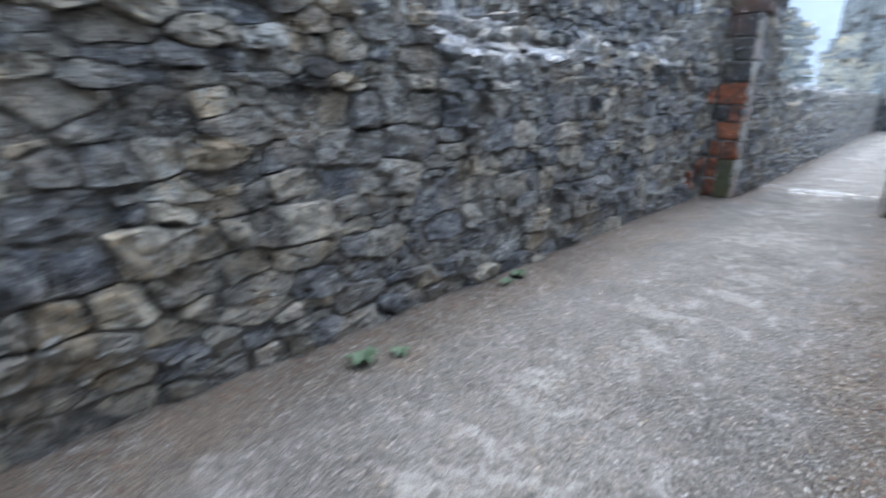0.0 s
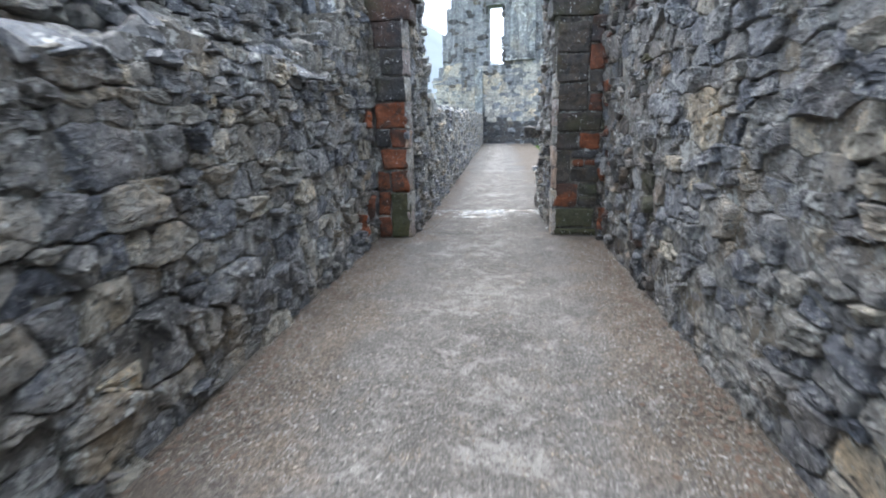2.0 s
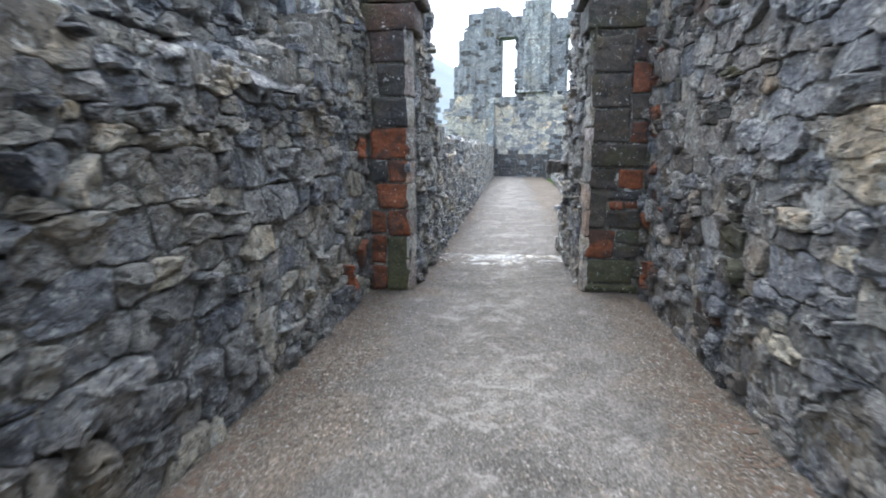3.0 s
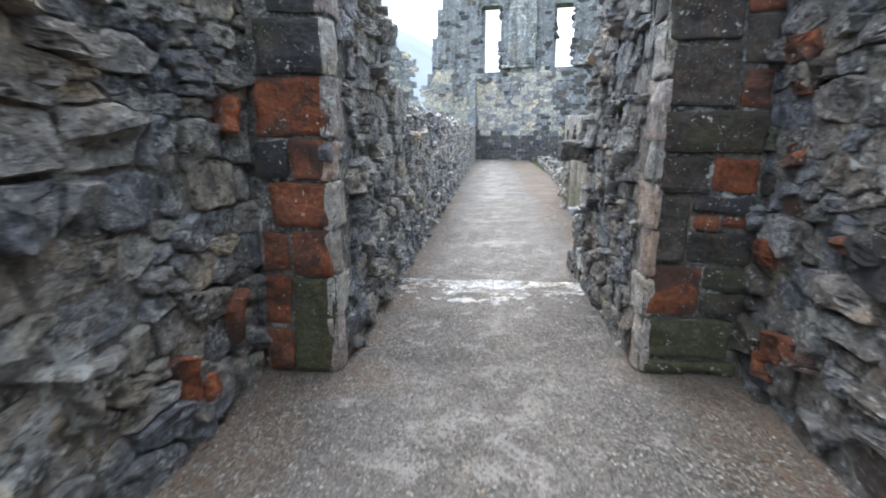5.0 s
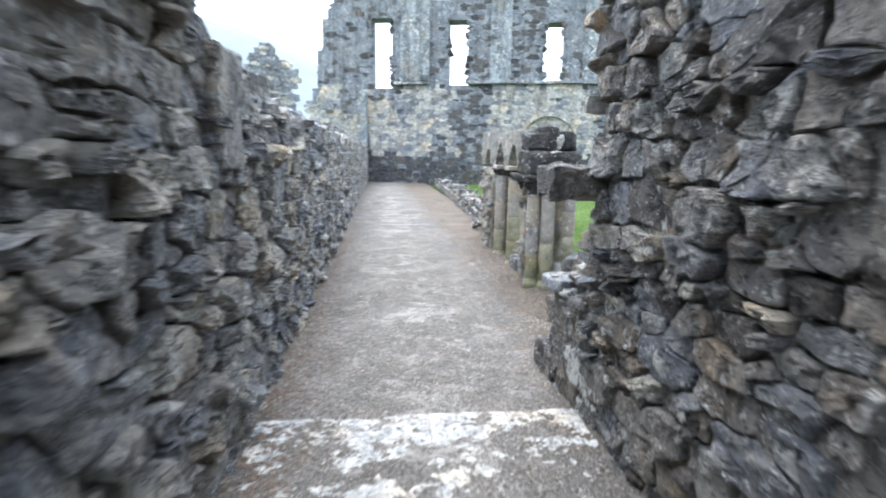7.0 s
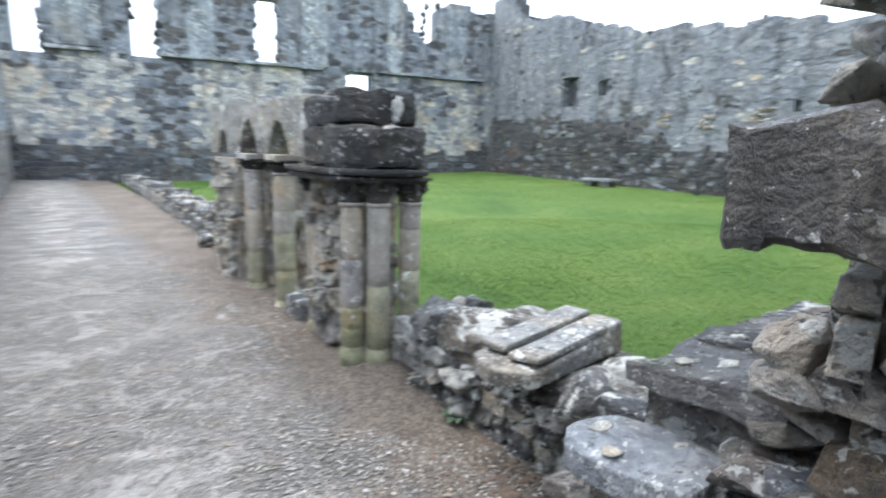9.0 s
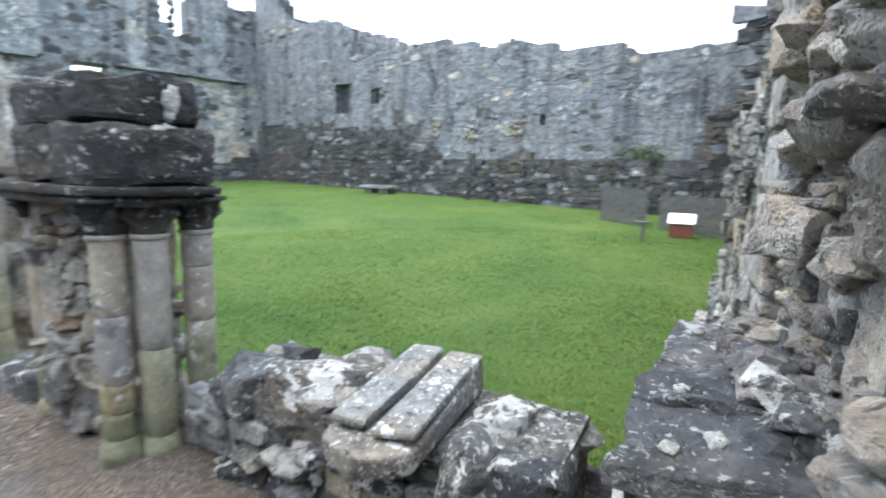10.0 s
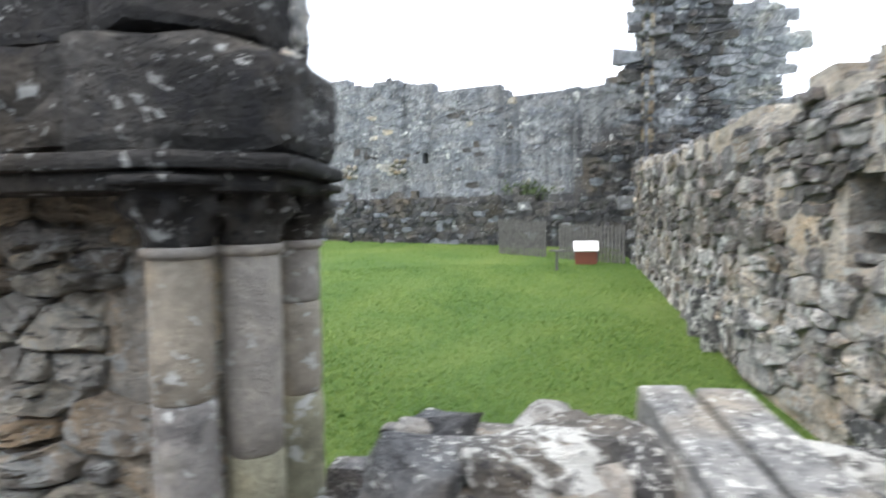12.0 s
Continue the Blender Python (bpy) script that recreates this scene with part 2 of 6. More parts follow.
def gravel_material():
    m, t, b = nodes_of("gravel_path", 0.9)
    p = position(t)
    xyz = t.nodes.new("ShaderNodeSeparateXYZ")
    t.links.new(p, xyz.inputs[0])
    big = noise_node(t, 1.3, 5, 0.6, p, 0.5)
    vo = t.nodes.new("ShaderNodeTexVoronoi")
    vo.inputs["Scale"].default_value = 62
    t.links.new(p, vo.inputs["Vector"])
    grit = noise_node(t, 85, 4, 0.75, p)
    tone = ramp(t, calc(t, "ADD", calc(t, "MULTIPLY", grit, 0.72), calc(t, "MULTIPLY", big, 0.28)), [(0.36, (0.066, 0.063, 0.06)), (0.49, (0.142, 0.135, 0.126)), (0.62, (0.27, 0.26, 0.246))])
    grey = t.nodes.new("ShaderNodeRGBToBW")
    t.links.new(vo.outputs["Color"], grey.inputs[0])
    tone = mixed(t, 0.45, tone, grey.outputs[0], "OVERLAY")
    # damp brown leaf mould along the wall feet, trodden middle with bleached stone dust
    off = calc(t, "ABSOLUTE", calc(t, "SUBTRACT", xyz.outputs[0], 1.25))
    edge = calc(t, "ADD", off, calc(t, "MULTIPLY", calc(t, "SUBTRACT", big, 0.5), 1.6))
    tone = mixed(t, ramp(t, edge, [(0.7, (0, 0, 0)), (1.2, (0.8, 0.8, 0.8))]), tone, mixed(t, 1.0, tone, (0.82, 0.68, 0.55), "MULTIPLY"))
    worn = noise_node(t, 2.4, 7, 0.65, p, 0.7)
    mid = ramp(t, calc(t, "SUBTRACT", worn, calc(t, "MULTIPLY", off, 0.2)), [(0.36, (0, 0, 0)), (0.50, (0.8, 0.8, 0.8))])
    tone = mixed(t, mid, tone, mixed(t, 1.0, tone, (1.22, 1.21, 1.20), "MULTIPLY"))
    dust = calc(t, "ADD", calc(t, "MULTIPLY", noise_node(t, 3.2, 7, 0.68, p, 0.8), 0.74), calc(t, "MULTIPLY", noise_node(t, 30, 4, 0.7, p), 0.26))
    dust = calc(t, "SUBTRACT", dust, calc(t, "MULTIPLY", off, 0.09))
    tone = mixed(t, ramp(t, dust, [(0.495, (0, 0, 0)), (0.575, (0.62, 0.62, 0.62))]), tone, (0.44, 0.425, 0.405))
    t.links.new(tone, b.inputs["Base Color"])
    t.links.new(ramp(t, worn, [(0.45, (0.9,) * 3), (0.7, (0.6,) * 3)]), b.inputs["Roughness"])
    bumped(t, b, calc(t, "ADD", calc(t, "MULTIPLY", vo.outputs["Distance"], -0.9), grit), 1.0, 0.016)
    return m


def grass_material(name, blade):
    m, t, b = nodes_of(name, 0.7)
    p = position(t)
    big = noise_node(t, 0.4, 5, 0.65, p, 0.8)
    fine = each(t) if blade else noise_node(t, 38, 4, 0.7, p)
    tone = ramp(t, calc(t, "ADD", calc(t, "MULTIPLY", big, 0.6), calc(t, "MULTIPLY", fine, 0.4)), [(0.34, (0.045, 0.098, 0.02)), (0.48, (0.078, 0.142, 0.028)), (0.62, (0.135, 0.188, 0.046))])
    tone = mixed(t, 1.0, tone, (1.3, 1.3, 1.3) if blade else (0.8, 0.83, 0.78), "MULTIPLY")
    t.links.new(tone, b.inputs["Base Color"])
    b.inputs["Specular IOR Level"].default_value = 0.2
    if not blade:
        bumped(t, b, calc(t, "ADD", noise_node(t, 60, 5, 0.8, p), noise_node(t, 7, 4, 0.6, p)), 1.0, 0.02)
    return m


def plain_material(name, a, c, rough, scale=30.0, bump=0.3, metal=0.0):
    m, t, b = nodes_of(name, rough)
    p = position(t)
    n = noise_node(t, scale, 6, 0.6, p)
    t.links.new(ramp(t, n, [(0.3, a), (0.7, c)]), b.inputs["Base Color"])
    b.inputs["Metallic"].default_value = metal
    bumped(t, b, n, bump, 0.01)
    return m


M_GRAVEL = gravel_material()
M_LAWN = grass_material("lawn_turf", False)
M_BLADE = grass_material("grass_blades", True)
M_LEAF = plain_material("weed_leaf", (0.05, 0.085, 0.045), (0.09, 0.14, 0.085), 0.55, 60)
M_IVY = plain_material("ivy_leaf", (0.055, 0.085, 0.03), (0.10, 0.135, 0.05), 0.6, 40)
M_WOOD = plain_material("weathered_wood", (0.065, 0.062, 0.058), (0.15, 0.143, 0.134), 0.85, 14)
M_OAK_RED = plain_material("red_brown_wood", (0.16, 0.045, 0.025), (0.22, 0.065, 0.035), 0.5, 30)
M_PANEL = plain_material("white_panel", (0.78, 0.79, 0.80), (0.84, 0.84, 0.84), 0.35, 20, 0.02)
M_PRINT = plain_material("grey_print", (0.25, 0.26, 0.28), (0.33, 0.33, 0.35), 0.5, 20, 0.02)
M_LEAD = plain_material("rain_pipe", (0.012, 0.012, 0.013), (0.03, 0.03, 0.032), 0.5, 25)
M_FIELD = plain_material("far_field", (0.05, 0.09, 0.02), (0.09, 0.13, 0.035), 0.9, 0.4)
# distance haze is put into this pale blue-grey base colour
M_HILL = plain_material("haze_painted_hillside", (0.17, 0.205, 0.235), (0.21, 0.245, 0.275), 0.95, 0.05, 0.1)
M_PEBBLE = stone_material("loose_gravel", [(0.075, 0.071, 0.068), (0.16, 0.153, 0.146), (0.31, 0.30, 0.285), (0.12, 0.108, 0.097), (0.20, 0.19, 0.178)], -0.3, 0.0, (0.5, 0.85), 3.0, relief=0.004)
M_LITTER = plain_material("leaf_litter", (0.085, 0.058, 0.042), (0.15, 0.105, 0.075), 0.8, 50)

# ---------------------------------------------------------------- mesh helpers


def mesh_object(name, verts, faces, mats, parent=None, smooth=True, mat_ids=None):
    me = bpy.data.meshes.new(name)
    me.from_pydata([tuple(v) for v in verts], [], [tuple(f) for f in faces])
    for mt in mats:
        me.materials.append(mt)
    if mat_ids is not None:
        me.polygons.foreach_set("material_index", mat_ids)
    me.polygons.foreach_set("use_smooth", [smooth] * len(me.polygons))
    me.update()
    ob = new(name, me)
    if parent:
        ob.parent = parent
    return ob


def part(name, bm, material, parent, label="", smooth=False):
    me = bpy.data.meshes.new(name)
    bm.to_mesh(me)
    bm.free()
    me.materials.append(material)
    me.polygons.foreach_set("use_smooth", [smooth] * len(me.polygons))
    ob = new(name, me)
    if parent:
        ob.parent = parent
    if label:
        ob["label"] = label
    return ob


def empty(name, label, category, group="", kind="", at=(0, 0, 0)):
    ob = new(name)
    ob.location = at
    return tagged(ob, label, category, group, kind)


def block_bm(size, at, bevel=0.015, rough=0.006, cuts=2, seed=0, turn=0.0):
    """A dressed stone: bevelled, its faces a little uneven."""
    bm = bmesh.new()
    bmesh.ops.create_cube(bm, size=1.0)
    bmesh.ops.scale(bm, vec=size, verts=bm.verts)
    if bevel:
        bmesh.ops.bevel(bm, geom=bm.edges[:], offset=min(bevel, min(size) * 0.4), segments=2, affect="EDGES", profile=0.6)
    if cuts:
        bmesh.ops.subdivide_edges(bm, edges=[e for e in bm.edges if e.calc_length() > max(size) * 0.3], cuts=cuts, use_grid_fill=True)
    for v in bm.verts:
        q = Vector(v.co) * 7 + Vector((seed * 3.1, seed * 1.7, seed))
        v.co += noise.noise_vector(q) * rough
    bmesh.ops.rotate(bm, cent=(0, 0, 0), matrix=Matrix.Rotation(turn, 3, "Z"), verts=bm.verts)
    bmesh.ops.translate(bm, vec=at, verts=bm.verts)
    return bm


def ring_bm(profile, at, sides=20, wob=0.0, seed=0):
    """A turned piece from (radius, height) pairs."""
    bm = bmesh.new()
    rows = []
    for k, (r, z) in enumerate(profile):
        rows.append([bm.verts.new((at[0] + (r + wob * noise.noise((seed + a * 1.3, z * 6, k))) * math.cos(2 * math.pi * a / sides),
                                   at[1] + (r + wob * noise.noise((seed + a * 1.3, z * 6, k + 9))) * math.sin(2 * math.pi * a / sides), at[2] + z)) for a in range(sides)])
    for lo, hi in zip(rows, rows[1:]):
        for a in range(sides):
            bm.faces.new((lo[a], lo[(a + 1) % sides], hi[(a + 1) % sides], hi[a]))
    bm.faces.new(rows[0][::-1])
    bm.faces.new(rows[-1])
    return bm


def prism_bm(outline, z0, z1, bevel=0.012, rough=0.008, seed=0, slope=None):
    """An upright prism over a plan outline, worn at its edges."""
    bm = bmesh.new()
    low = [bm.verts.new((x, y, z0)) for x, y in outline]
    top = [bm.verts.new((x, y, z1 if slope is None else z1 + slope(x, y))) for x, y in outline]
    n = len(outline)
    bm.faces.new(low[::-1])
    bm.faces.new(top)
    for k in range(n):
        bm.faces.new((low[k], low[(k + 1) % n], top[(k + 1) % n], top[k]))
    bmesh.ops.recalc_face_normals(bm, faces=bm.faces)
    if bevel:
        bmesh.ops.bevel(bm, geom=bm.edges[:], offset=bevel, segments=2, affect="EDGES", profile=0.6)
    bmesh.ops.triangulate(bm, faces=bm.faces[:])
    longest = [e for e in bm.edges if e.calc_length() > 0.09]
    bmesh.ops.subdivide_edges(bm, edges=longest, cuts=2)
    for v in bm.verts:
        v.co += noise.noise_vector(Vector(v.co) * 8 + Vector((seed, seed * 2.3, 0))) * rough
    return bm


def stone_shape(seed, sides, rings):
    """One loose stone in a unit box, its face towards +z: irregular outline, uneven weathered face."""
    rng = random.Random(seed)
    outline = []
    for k in range(sides):
        a = 6.2832 * (k + rng.uniform(-0.25, 0.25)) / sides
        c, s = math.cos(a), math.sin(a)
        r = 0.5 / max(abs(c), abs(s)) ** 0.65 * rng.uniform(0.86, 1.02)
        outline.append((c * r, s * r))
    v, f = cell_stone(outline, 1.0, rng, seed * 1.7, rings, 0.0)
    return np.array(v), f


def cell_stone(outline, depth, rng, seed, rings, joint):
    """A rubble stone over its outline: skirt into the mortar, worn arris, broken and tilted face."""
    n = len(outline)
    cx, cy = sum(p[0] for p in outline) / n, sum(p[1] for p in outline) / n
    size = max(1e-3, sum(math.hypot(p[0] - cx, p[1] - cy) for p in outline) / n)
    keep = max(0.55, 1 - joint / size)
    tilt = (rng.uniform(-0.38, 0.38), rng.uniform(-0.38, 0.38))
    crack, where, drop = rng.uniform(0, 6.28), rng.uniform(-0.1, 0.5), rng.choice((0, 0.2, 0.35, 0.5, 0.7))
    rim = [(cx + (x - cx) * keep * rng.uniform(0.88, 1.05), cy + (y - cy) * keep * rng.uniform(0.88, 1.05)) for x, y in outline]

    def level(x, y, f):
        u, v = (x - cx) / size, (y - cy) / size
        d = 0.92 + tilt[0] * u + tilt[1] * v + 0.42 * noise.noise((u * 1.6 + seed, v * 1.6, seed * 0.7)) + 0.22 * noise.noise((u * 3 + seed, v * 5, 3.0)) + 0.16 * noise.noise((u * 7 + seed, v * 11, 6.0))
        if u * math.cos(crack) + v * math.sin(crack) > where:
            d -= drop
        return depth * max(0.08, d) * (0.8 if f == 0 else 1.0)

    verts = [(x, y, -depth) for x, y in rim] + [(x, y, level(x, y, 0)) for x, y in rim]
    for f in rings:
        for x, y in rim:
            px, py = x + (cx - x) * f * rng.uniform(0.85, 1.15), y + (cy - y) * f * rng.uniform(0.85, 1.15)
            verts.append((px, py, level(px, py, f)))
    verts.append((cx, cy, level(cx, cy, 1)))
    faces = []
    for ring in range(len(rings) + 1):
        for k in range(n):
            a, c = ring * n + k, ring * n + (k + 1) % n
            faces.append((a, c, c + n, a + n))
    faces.append(tuple(range(n))[::-1])
    last = (len(rings) + 1) * n
    faces += [(last + k, last + (k + 1) % n, len(verts) - 1) for k in range(n)]
    return verts, faces


FINE = [stone_shape(k, 11, (0.09, 0.5)) for k in range(24)]
MID = [stone_shape(40 + k, 9, (0.2, 0.6)) for k in range(12)]
COARSE = [stone_shape(70 + k, 7, (0.3,)) for k in range(10)]
FINE_MESH = {}


def fine_mesh(k, mat):
    if (k, mat.name) not in FINE_MESH:
        v, f = FINE[k]
        me = bpy.data.meshes.new("rubble_stone")
        me.from_pydata([tuple(p) for p in v], [], f)
        me.materials.append(mat)
        FINE_MESH[k, mat.name] = me
    return FINE_MESH[k, mat.name]


def clip(poly, nx, ny, c):
    """The part of a convex outline with nx * x + ny * y <= c."""
    out = []
    for k, p in enumerate(poly):
        q = poly[k - 1]
        dp, dq = nx * p[0] + ny * p[1] - c, nx * q[0] + ny * q[1] - c
        if (dp <= 0) != (dq <= 0):
            s = dq / (dq - dp)
            out.append((q[0] + (p[0] - q[0]) * s, q[1] + (p[1] - q[1]) * s))
        if dp <= 0:
            out.append(p)
    return out


def outlines(stones, stretch=2.1):
    """Irregular outlines that share the wall out among the stones, larger ones taking more."""
    sites = [(u / stretch, z, 0.16 * ((w / stretch) ** 2 + h * h)) for u, z, w, h in stones]
    reach = 2.2 * max(max(w / stretch, h) for _, _, w, h in stones)
    grid = {}
    for k, (x, y, _) in enumerate(sites):
        grid.setdefault((int(x // reach), int(y // reach)), []).append(k)
    cells = []
    for k, (x, y, wt) in enumerate(sites):
        gx, gy = int(x // reach), int(y // reach)
        near = [m for a in (-1, 0, 1) for c in (-1, 0, 1) for m in grid.get((gx + a, gy + c), ()) if m != k]
        near.sort(key=lambda m: (sites[m][0] - x) ** 2 + (sites[m][1] - y) ** 2)
        w, h = stones[k][2] / stretch, stones[k][3]
        poly = [(-w, -h), (w, -h), (w, h), (-w, h)]
        for m in near[:16]:
            dx, dy = sites[m][0] - x, sites[m][1] - y
            poly = clip(poly, dx, dy, max((dx * dx + dy * dy + wt - sites[m][2]) / 2, 0.12 * (dx * dx + dy * dy)))
            if len(poly) < 3:
                break
        cells.append([((px + x) * stretch, py + y) for px, py in poly] if len(poly) > 2 else None)
    return cells


def softened(poly, rng, parts):
    """Corners knocked off an outline, long sides bent."""
    out = []
    for k, p in enumerate(poly):
        q = poly[(k + 1) % len(poly)]
        L = math.hypot(q[0] - p[0], q[1] - p[1])
        if L < 0.02:
            out.append(((p[0] + q[0]) / 2, (p[1] + q[1]) / 2))
            continue
        for f in ((0.08, 0.5, 0.92) if parts == 3 and L > 0.08 else (0.13, 0.87)):
            b = rng.uniform(-0.09, 0.09) * L if f == 0.5 else 0
            out.append((p[0] + (q[0] - p[0]) * f - (q[1] - p[1]) / L * b, p[1] + (q[1] - p[1]) * f + (q[0] - p[0]) / L * b))
    return out


def lay_stones(rng, length, height, w, h, wave=0.05):
    """Random rubble brought roughly to courses: rows of (u, z, width, height)."""
    out, z, row = [], -0.02, 0
    while z < height:
        rh = rng.uniform(*h) * rng.choice((0.6, 1, 1, 1, 1.1))
        u = -rng.uniform(0, w[0])
        while u < length:
            cw = min(rng.uniform(*w) * rng.choice((0.45, 0.7, 1, 1.3)), rh * 3.4)
            lift = wave * noise.noise((u * 0.9, row * 3.7, 2.0))
            if rh > 0.115 and rng.random() < 0.24:
                cut = rng.uniform(0.35, 0.65)
                out.append((u + cw / 2, z + lift + rh * cut / 2, cw, rh * cut))
                if cw > 0.26 and rng.random() < 0.5:
                    s = rng.uniform(0.4, 0.6)
                    out.append((u + cw * s / 2, z + lift + rh * (1 + cut) / 2, cw * s, rh * (1 - cut)))
                    out.append((u + cw * (1 + s) / 2, z + lift + rh * (1 + cut) / 2, cw * (1 - s), rh * (1 - cut)))
                else:
                    out.append((u + cw / 2, z + lift + rh * (1 + cut) / 2, cw, rh * (1 - cut)))
            else:
                out.append((u + cw / 2, z + lift + rh / 2, cw, rh))
            u += cw
        z += rh
        row += 1
    return out


def face_stones(owner, origin, along, out, length, height, inside, size, depth, pick, shapes, seed, near=None, joint=0.012, name="stone"):
    """Stones over one face of a wall. inside(u, z): where the wall stands; pick(u, z, rng): a material; near(u, z): pieces of their own."""
    rng = random.Random(seed)
    along, out, origin = Vector(along).normalized(), Vector(out).normalized(), Vector(origin)
    up = out.cross(along)
    mirror = up.z < 0
    if mirror:
        up = -up
    fine = shapes is FINE
    rings = (0.07, 0.36, 0.7) if fine else ((0.1, 0.55) if shapes is MID else (0.12,))
    stones = [(u + rng.uniform(-0.2, 0.2) * w, z + rng.uniform(-0.13, 0.13) * h, w, h) for u, z, w, h in lay_stones(rng, length, height, *size)]
    frame_m = np.array(((along.x, up.x, out.x), (along.y, up.y, out.y), (along.z, up.z, out.z)))
    singles, joined = 0, {}
    for (u, z, w, h), poly in zip(stones, outlines(stones)):
        if poly is None:
            continue
        if not all(inside(u + a * w * 0.4, z + b * h * 0.4) for a in (-1, 1) for b in (-1, 1)):
            if not (inside(u, z) and rng.random() < 0.25):
                continue
        d = depth * (rng.choice((0.45, 0.65, 0.9, 1.0, 1.2, 1.6)) * rng.uniform(0.85, 1.15) if fine else rng.uniform(0.5, 1.45))
        mat = pick(u, z, rng)
        poly = softened([(px - u, pz - z) for px, pz in poly], rng, 3 if fine else 2)
        v, f = cell_stone(poly, d, rng, rng.uniform(0, 900), rings, joint * rng.uniform(0.3, 1.0))
        if mirror:
            f = [q[::-1] for q in f]
        v = np.array(v) @ frame_m.T
        at = origin + along * u + up * z
        if near and singles < 300 and near(u, z):
            me = bpy.data.meshes.new(name)
            me.from_pydata(v.tolist(), [], f)
            me.materials.append(mat)
            ob = new(name, me)
            ob.parent = owner
            ob.location = at
            singles += 1
        else:
            joined.setdefault(mat.name, [mat, [], [], 0])
            box = joined[mat.name]
            box[1].append(v + np.array(at))
            box[2].extend([tuple(i + box[3] for i in q) for q in f])
            box[3] += len(v)
    for mat, vs, fs, _ in joined.values():
        ob = mesh_object("rubble_masonry", np.concatenate(vs), fs, [mat], owner, False)
        ob["kind"] = "stuff"


def chunk(name, x, y, z, sx, sy, sz, seed, mat, owner=None, turn=0.0, tip=0.0, box=0.55, smooth=False):
    """A broken angular stone: the hull of scattered points, its arrises a little worn."""
    rng = random.Random(seed)
    bm = bmesh.new()
    for k in range(17):
        p = Vector((rng.gauss(0, 1), rng.gauss(0, 1), rng.gauss(0, 1))).normalized()
        q = p / max(abs(c) for c in p)
        p = p.lerp(q, box) * 0.5 * rng.uniform(0.86, 1.08)
        bm.verts.new((p.x * sx, p.y * sy, p.z * sz))
    bmesh.ops.convex_hull(bm, input=bm.verts, use_existing_faces=False)
    bmesh.ops.delete(bm, geom=[v for v in bm.verts if not v.link_faces], context="VERTS")
    big = max(sx, sy, sz)
    bmesh.ops.bevel(bm, geom=bm.edges[:], offset=min(sx, sy, sz) * 0.05, segments=1, affect="EDGES", profile=0.5, clamp_overlap=True)
    bmesh.ops.triangulate(bm, faces=bm.faces[:])
    if big > 0.2:
        bmesh.ops.subdivide_edges(bm, edges=[e for e in bm.edges if e.calc_length() > big * 0.2], cuts=2)
    for v in bm.verts:
        v.co += noise.noise_vector(v.co * (2.2 / big) + Vector((seed, 0, 0))) * big * 0.05 + noise.noise_vector(v.co * 22 + Vector((0, seed, 0))) * min(0.012, big * 0.04)
    bmesh.ops.rotate(bm, cent=(0, 0, 0), matrix=Matrix.Rotation(turn, 3, "Z") @ Matrix.Rotation(tip, 3, "X"), verts=bm.verts)
    bmesh.ops.translate(bm, vec=(x, y, z), verts=bm.verts)
    return part(name, bm, mat, owner, smooth=smooth)


def core(name, origin, along, back, length, thick, top, mat, step=0.15, holes=(), base=-0.3, rough=0.03, high=None, label="", category="wall", parent=None, keep=None):
    """The body of a wall as a ragged solid: top(u) gives its height, holes are (u0, u1, z0, z1), keep(u, z) may cut more."""
    origin, along, back = Vector(origin), Vector(along).normalized(), Vector(back).normalized()

    def lines(lo, hi, edges):
        got = sorted(e for e in edges if lo < e < hi)
        count = max(1, round((hi - lo) / step))
        for k in range(count + 1):
            p = lo + (hi - lo) * k / count
            if all(abs(p - e) > 0.45 * step for e in got):
                got.append(p)
                got.sort()
        return got

    high = high or max(top(length * k / 60) for k in range(61))
    us = lines(0, length, [e for hole in holes for e in hole[:2]])
    zs = lines(base, high, [e for hole in holes for e in hole[2:4]])

    def solid(i, j):
        if not (0 <= i < len(us) - 1 and 0 <= j < len(zs) - 1):
            return False
        u, z = (us[i] + us[i + 1]) / 2, (zs[j] + zs[j + 1]) / 2
        if z > top(u) or any(a < u < b and c < z < d for a, b, c, d in holes):
            return False
        return keep(u, z) if keep else True

    verts, faces, seen = [], [], {}

    def vert(i, j, side):
        if (i, j, side) not in seen:
            p = origin + along * us[i] + back * (thick * side) + Vector((0, 0, zs[j]))
            p += noise.noise_vector(p * 2.7) * rough + noise.noise_vector(p * 9.1) * rough * 0.6
            seen[i, j, side] = len(verts)
            verts.append(p)
        return seen[i, j, side]

    for i in range(len(us) - 1):
        for j in range(len(zs) - 1):
            if not solid(i, j):
                continue
            for side in (0, 1):
                q = [vert(i, j, side), vert(i + 1, j, side), vert(i + 1, j + 1, side), vert(i, j + 1, side)]
                faces.append(q if side == 0 else q[::-1])
            for di, dj, a, b in ((-1, 0, (0, 0), (0, 1)), (1, 0, (1, 1), (1, 0)), (0, -1, (1, 0), (0, 0)), (0, 1, (0, 1), (1, 1))):
                if not solid(i + di, j + dj):
                    faces.append([vert(i + a[0], j + a[1], 0), vert(i + b[0], j + b[1], 0), vert(i + b[0], j + b[1], 1), vert(i + a[0], j + a[1], 1)])
    bm_me = bpy.data.meshes.new(name)
    bm_me.from_pydata([tuple(v) for v in verts], [], faces)
    bm = bmesh.new()
    bm.from_mesh(bm_me)
    bmesh.ops.recalc_face_normals(bm, faces=bm.faces)
    bm.to_mesh(bm_me)
    bm.free()
    bm_me.materials.append(mat)
    ob = new(name, bm_me)
    if parent:
        ob.parent = parent
    else:
        tagged(ob, label, category, kind="structure")
    return ob


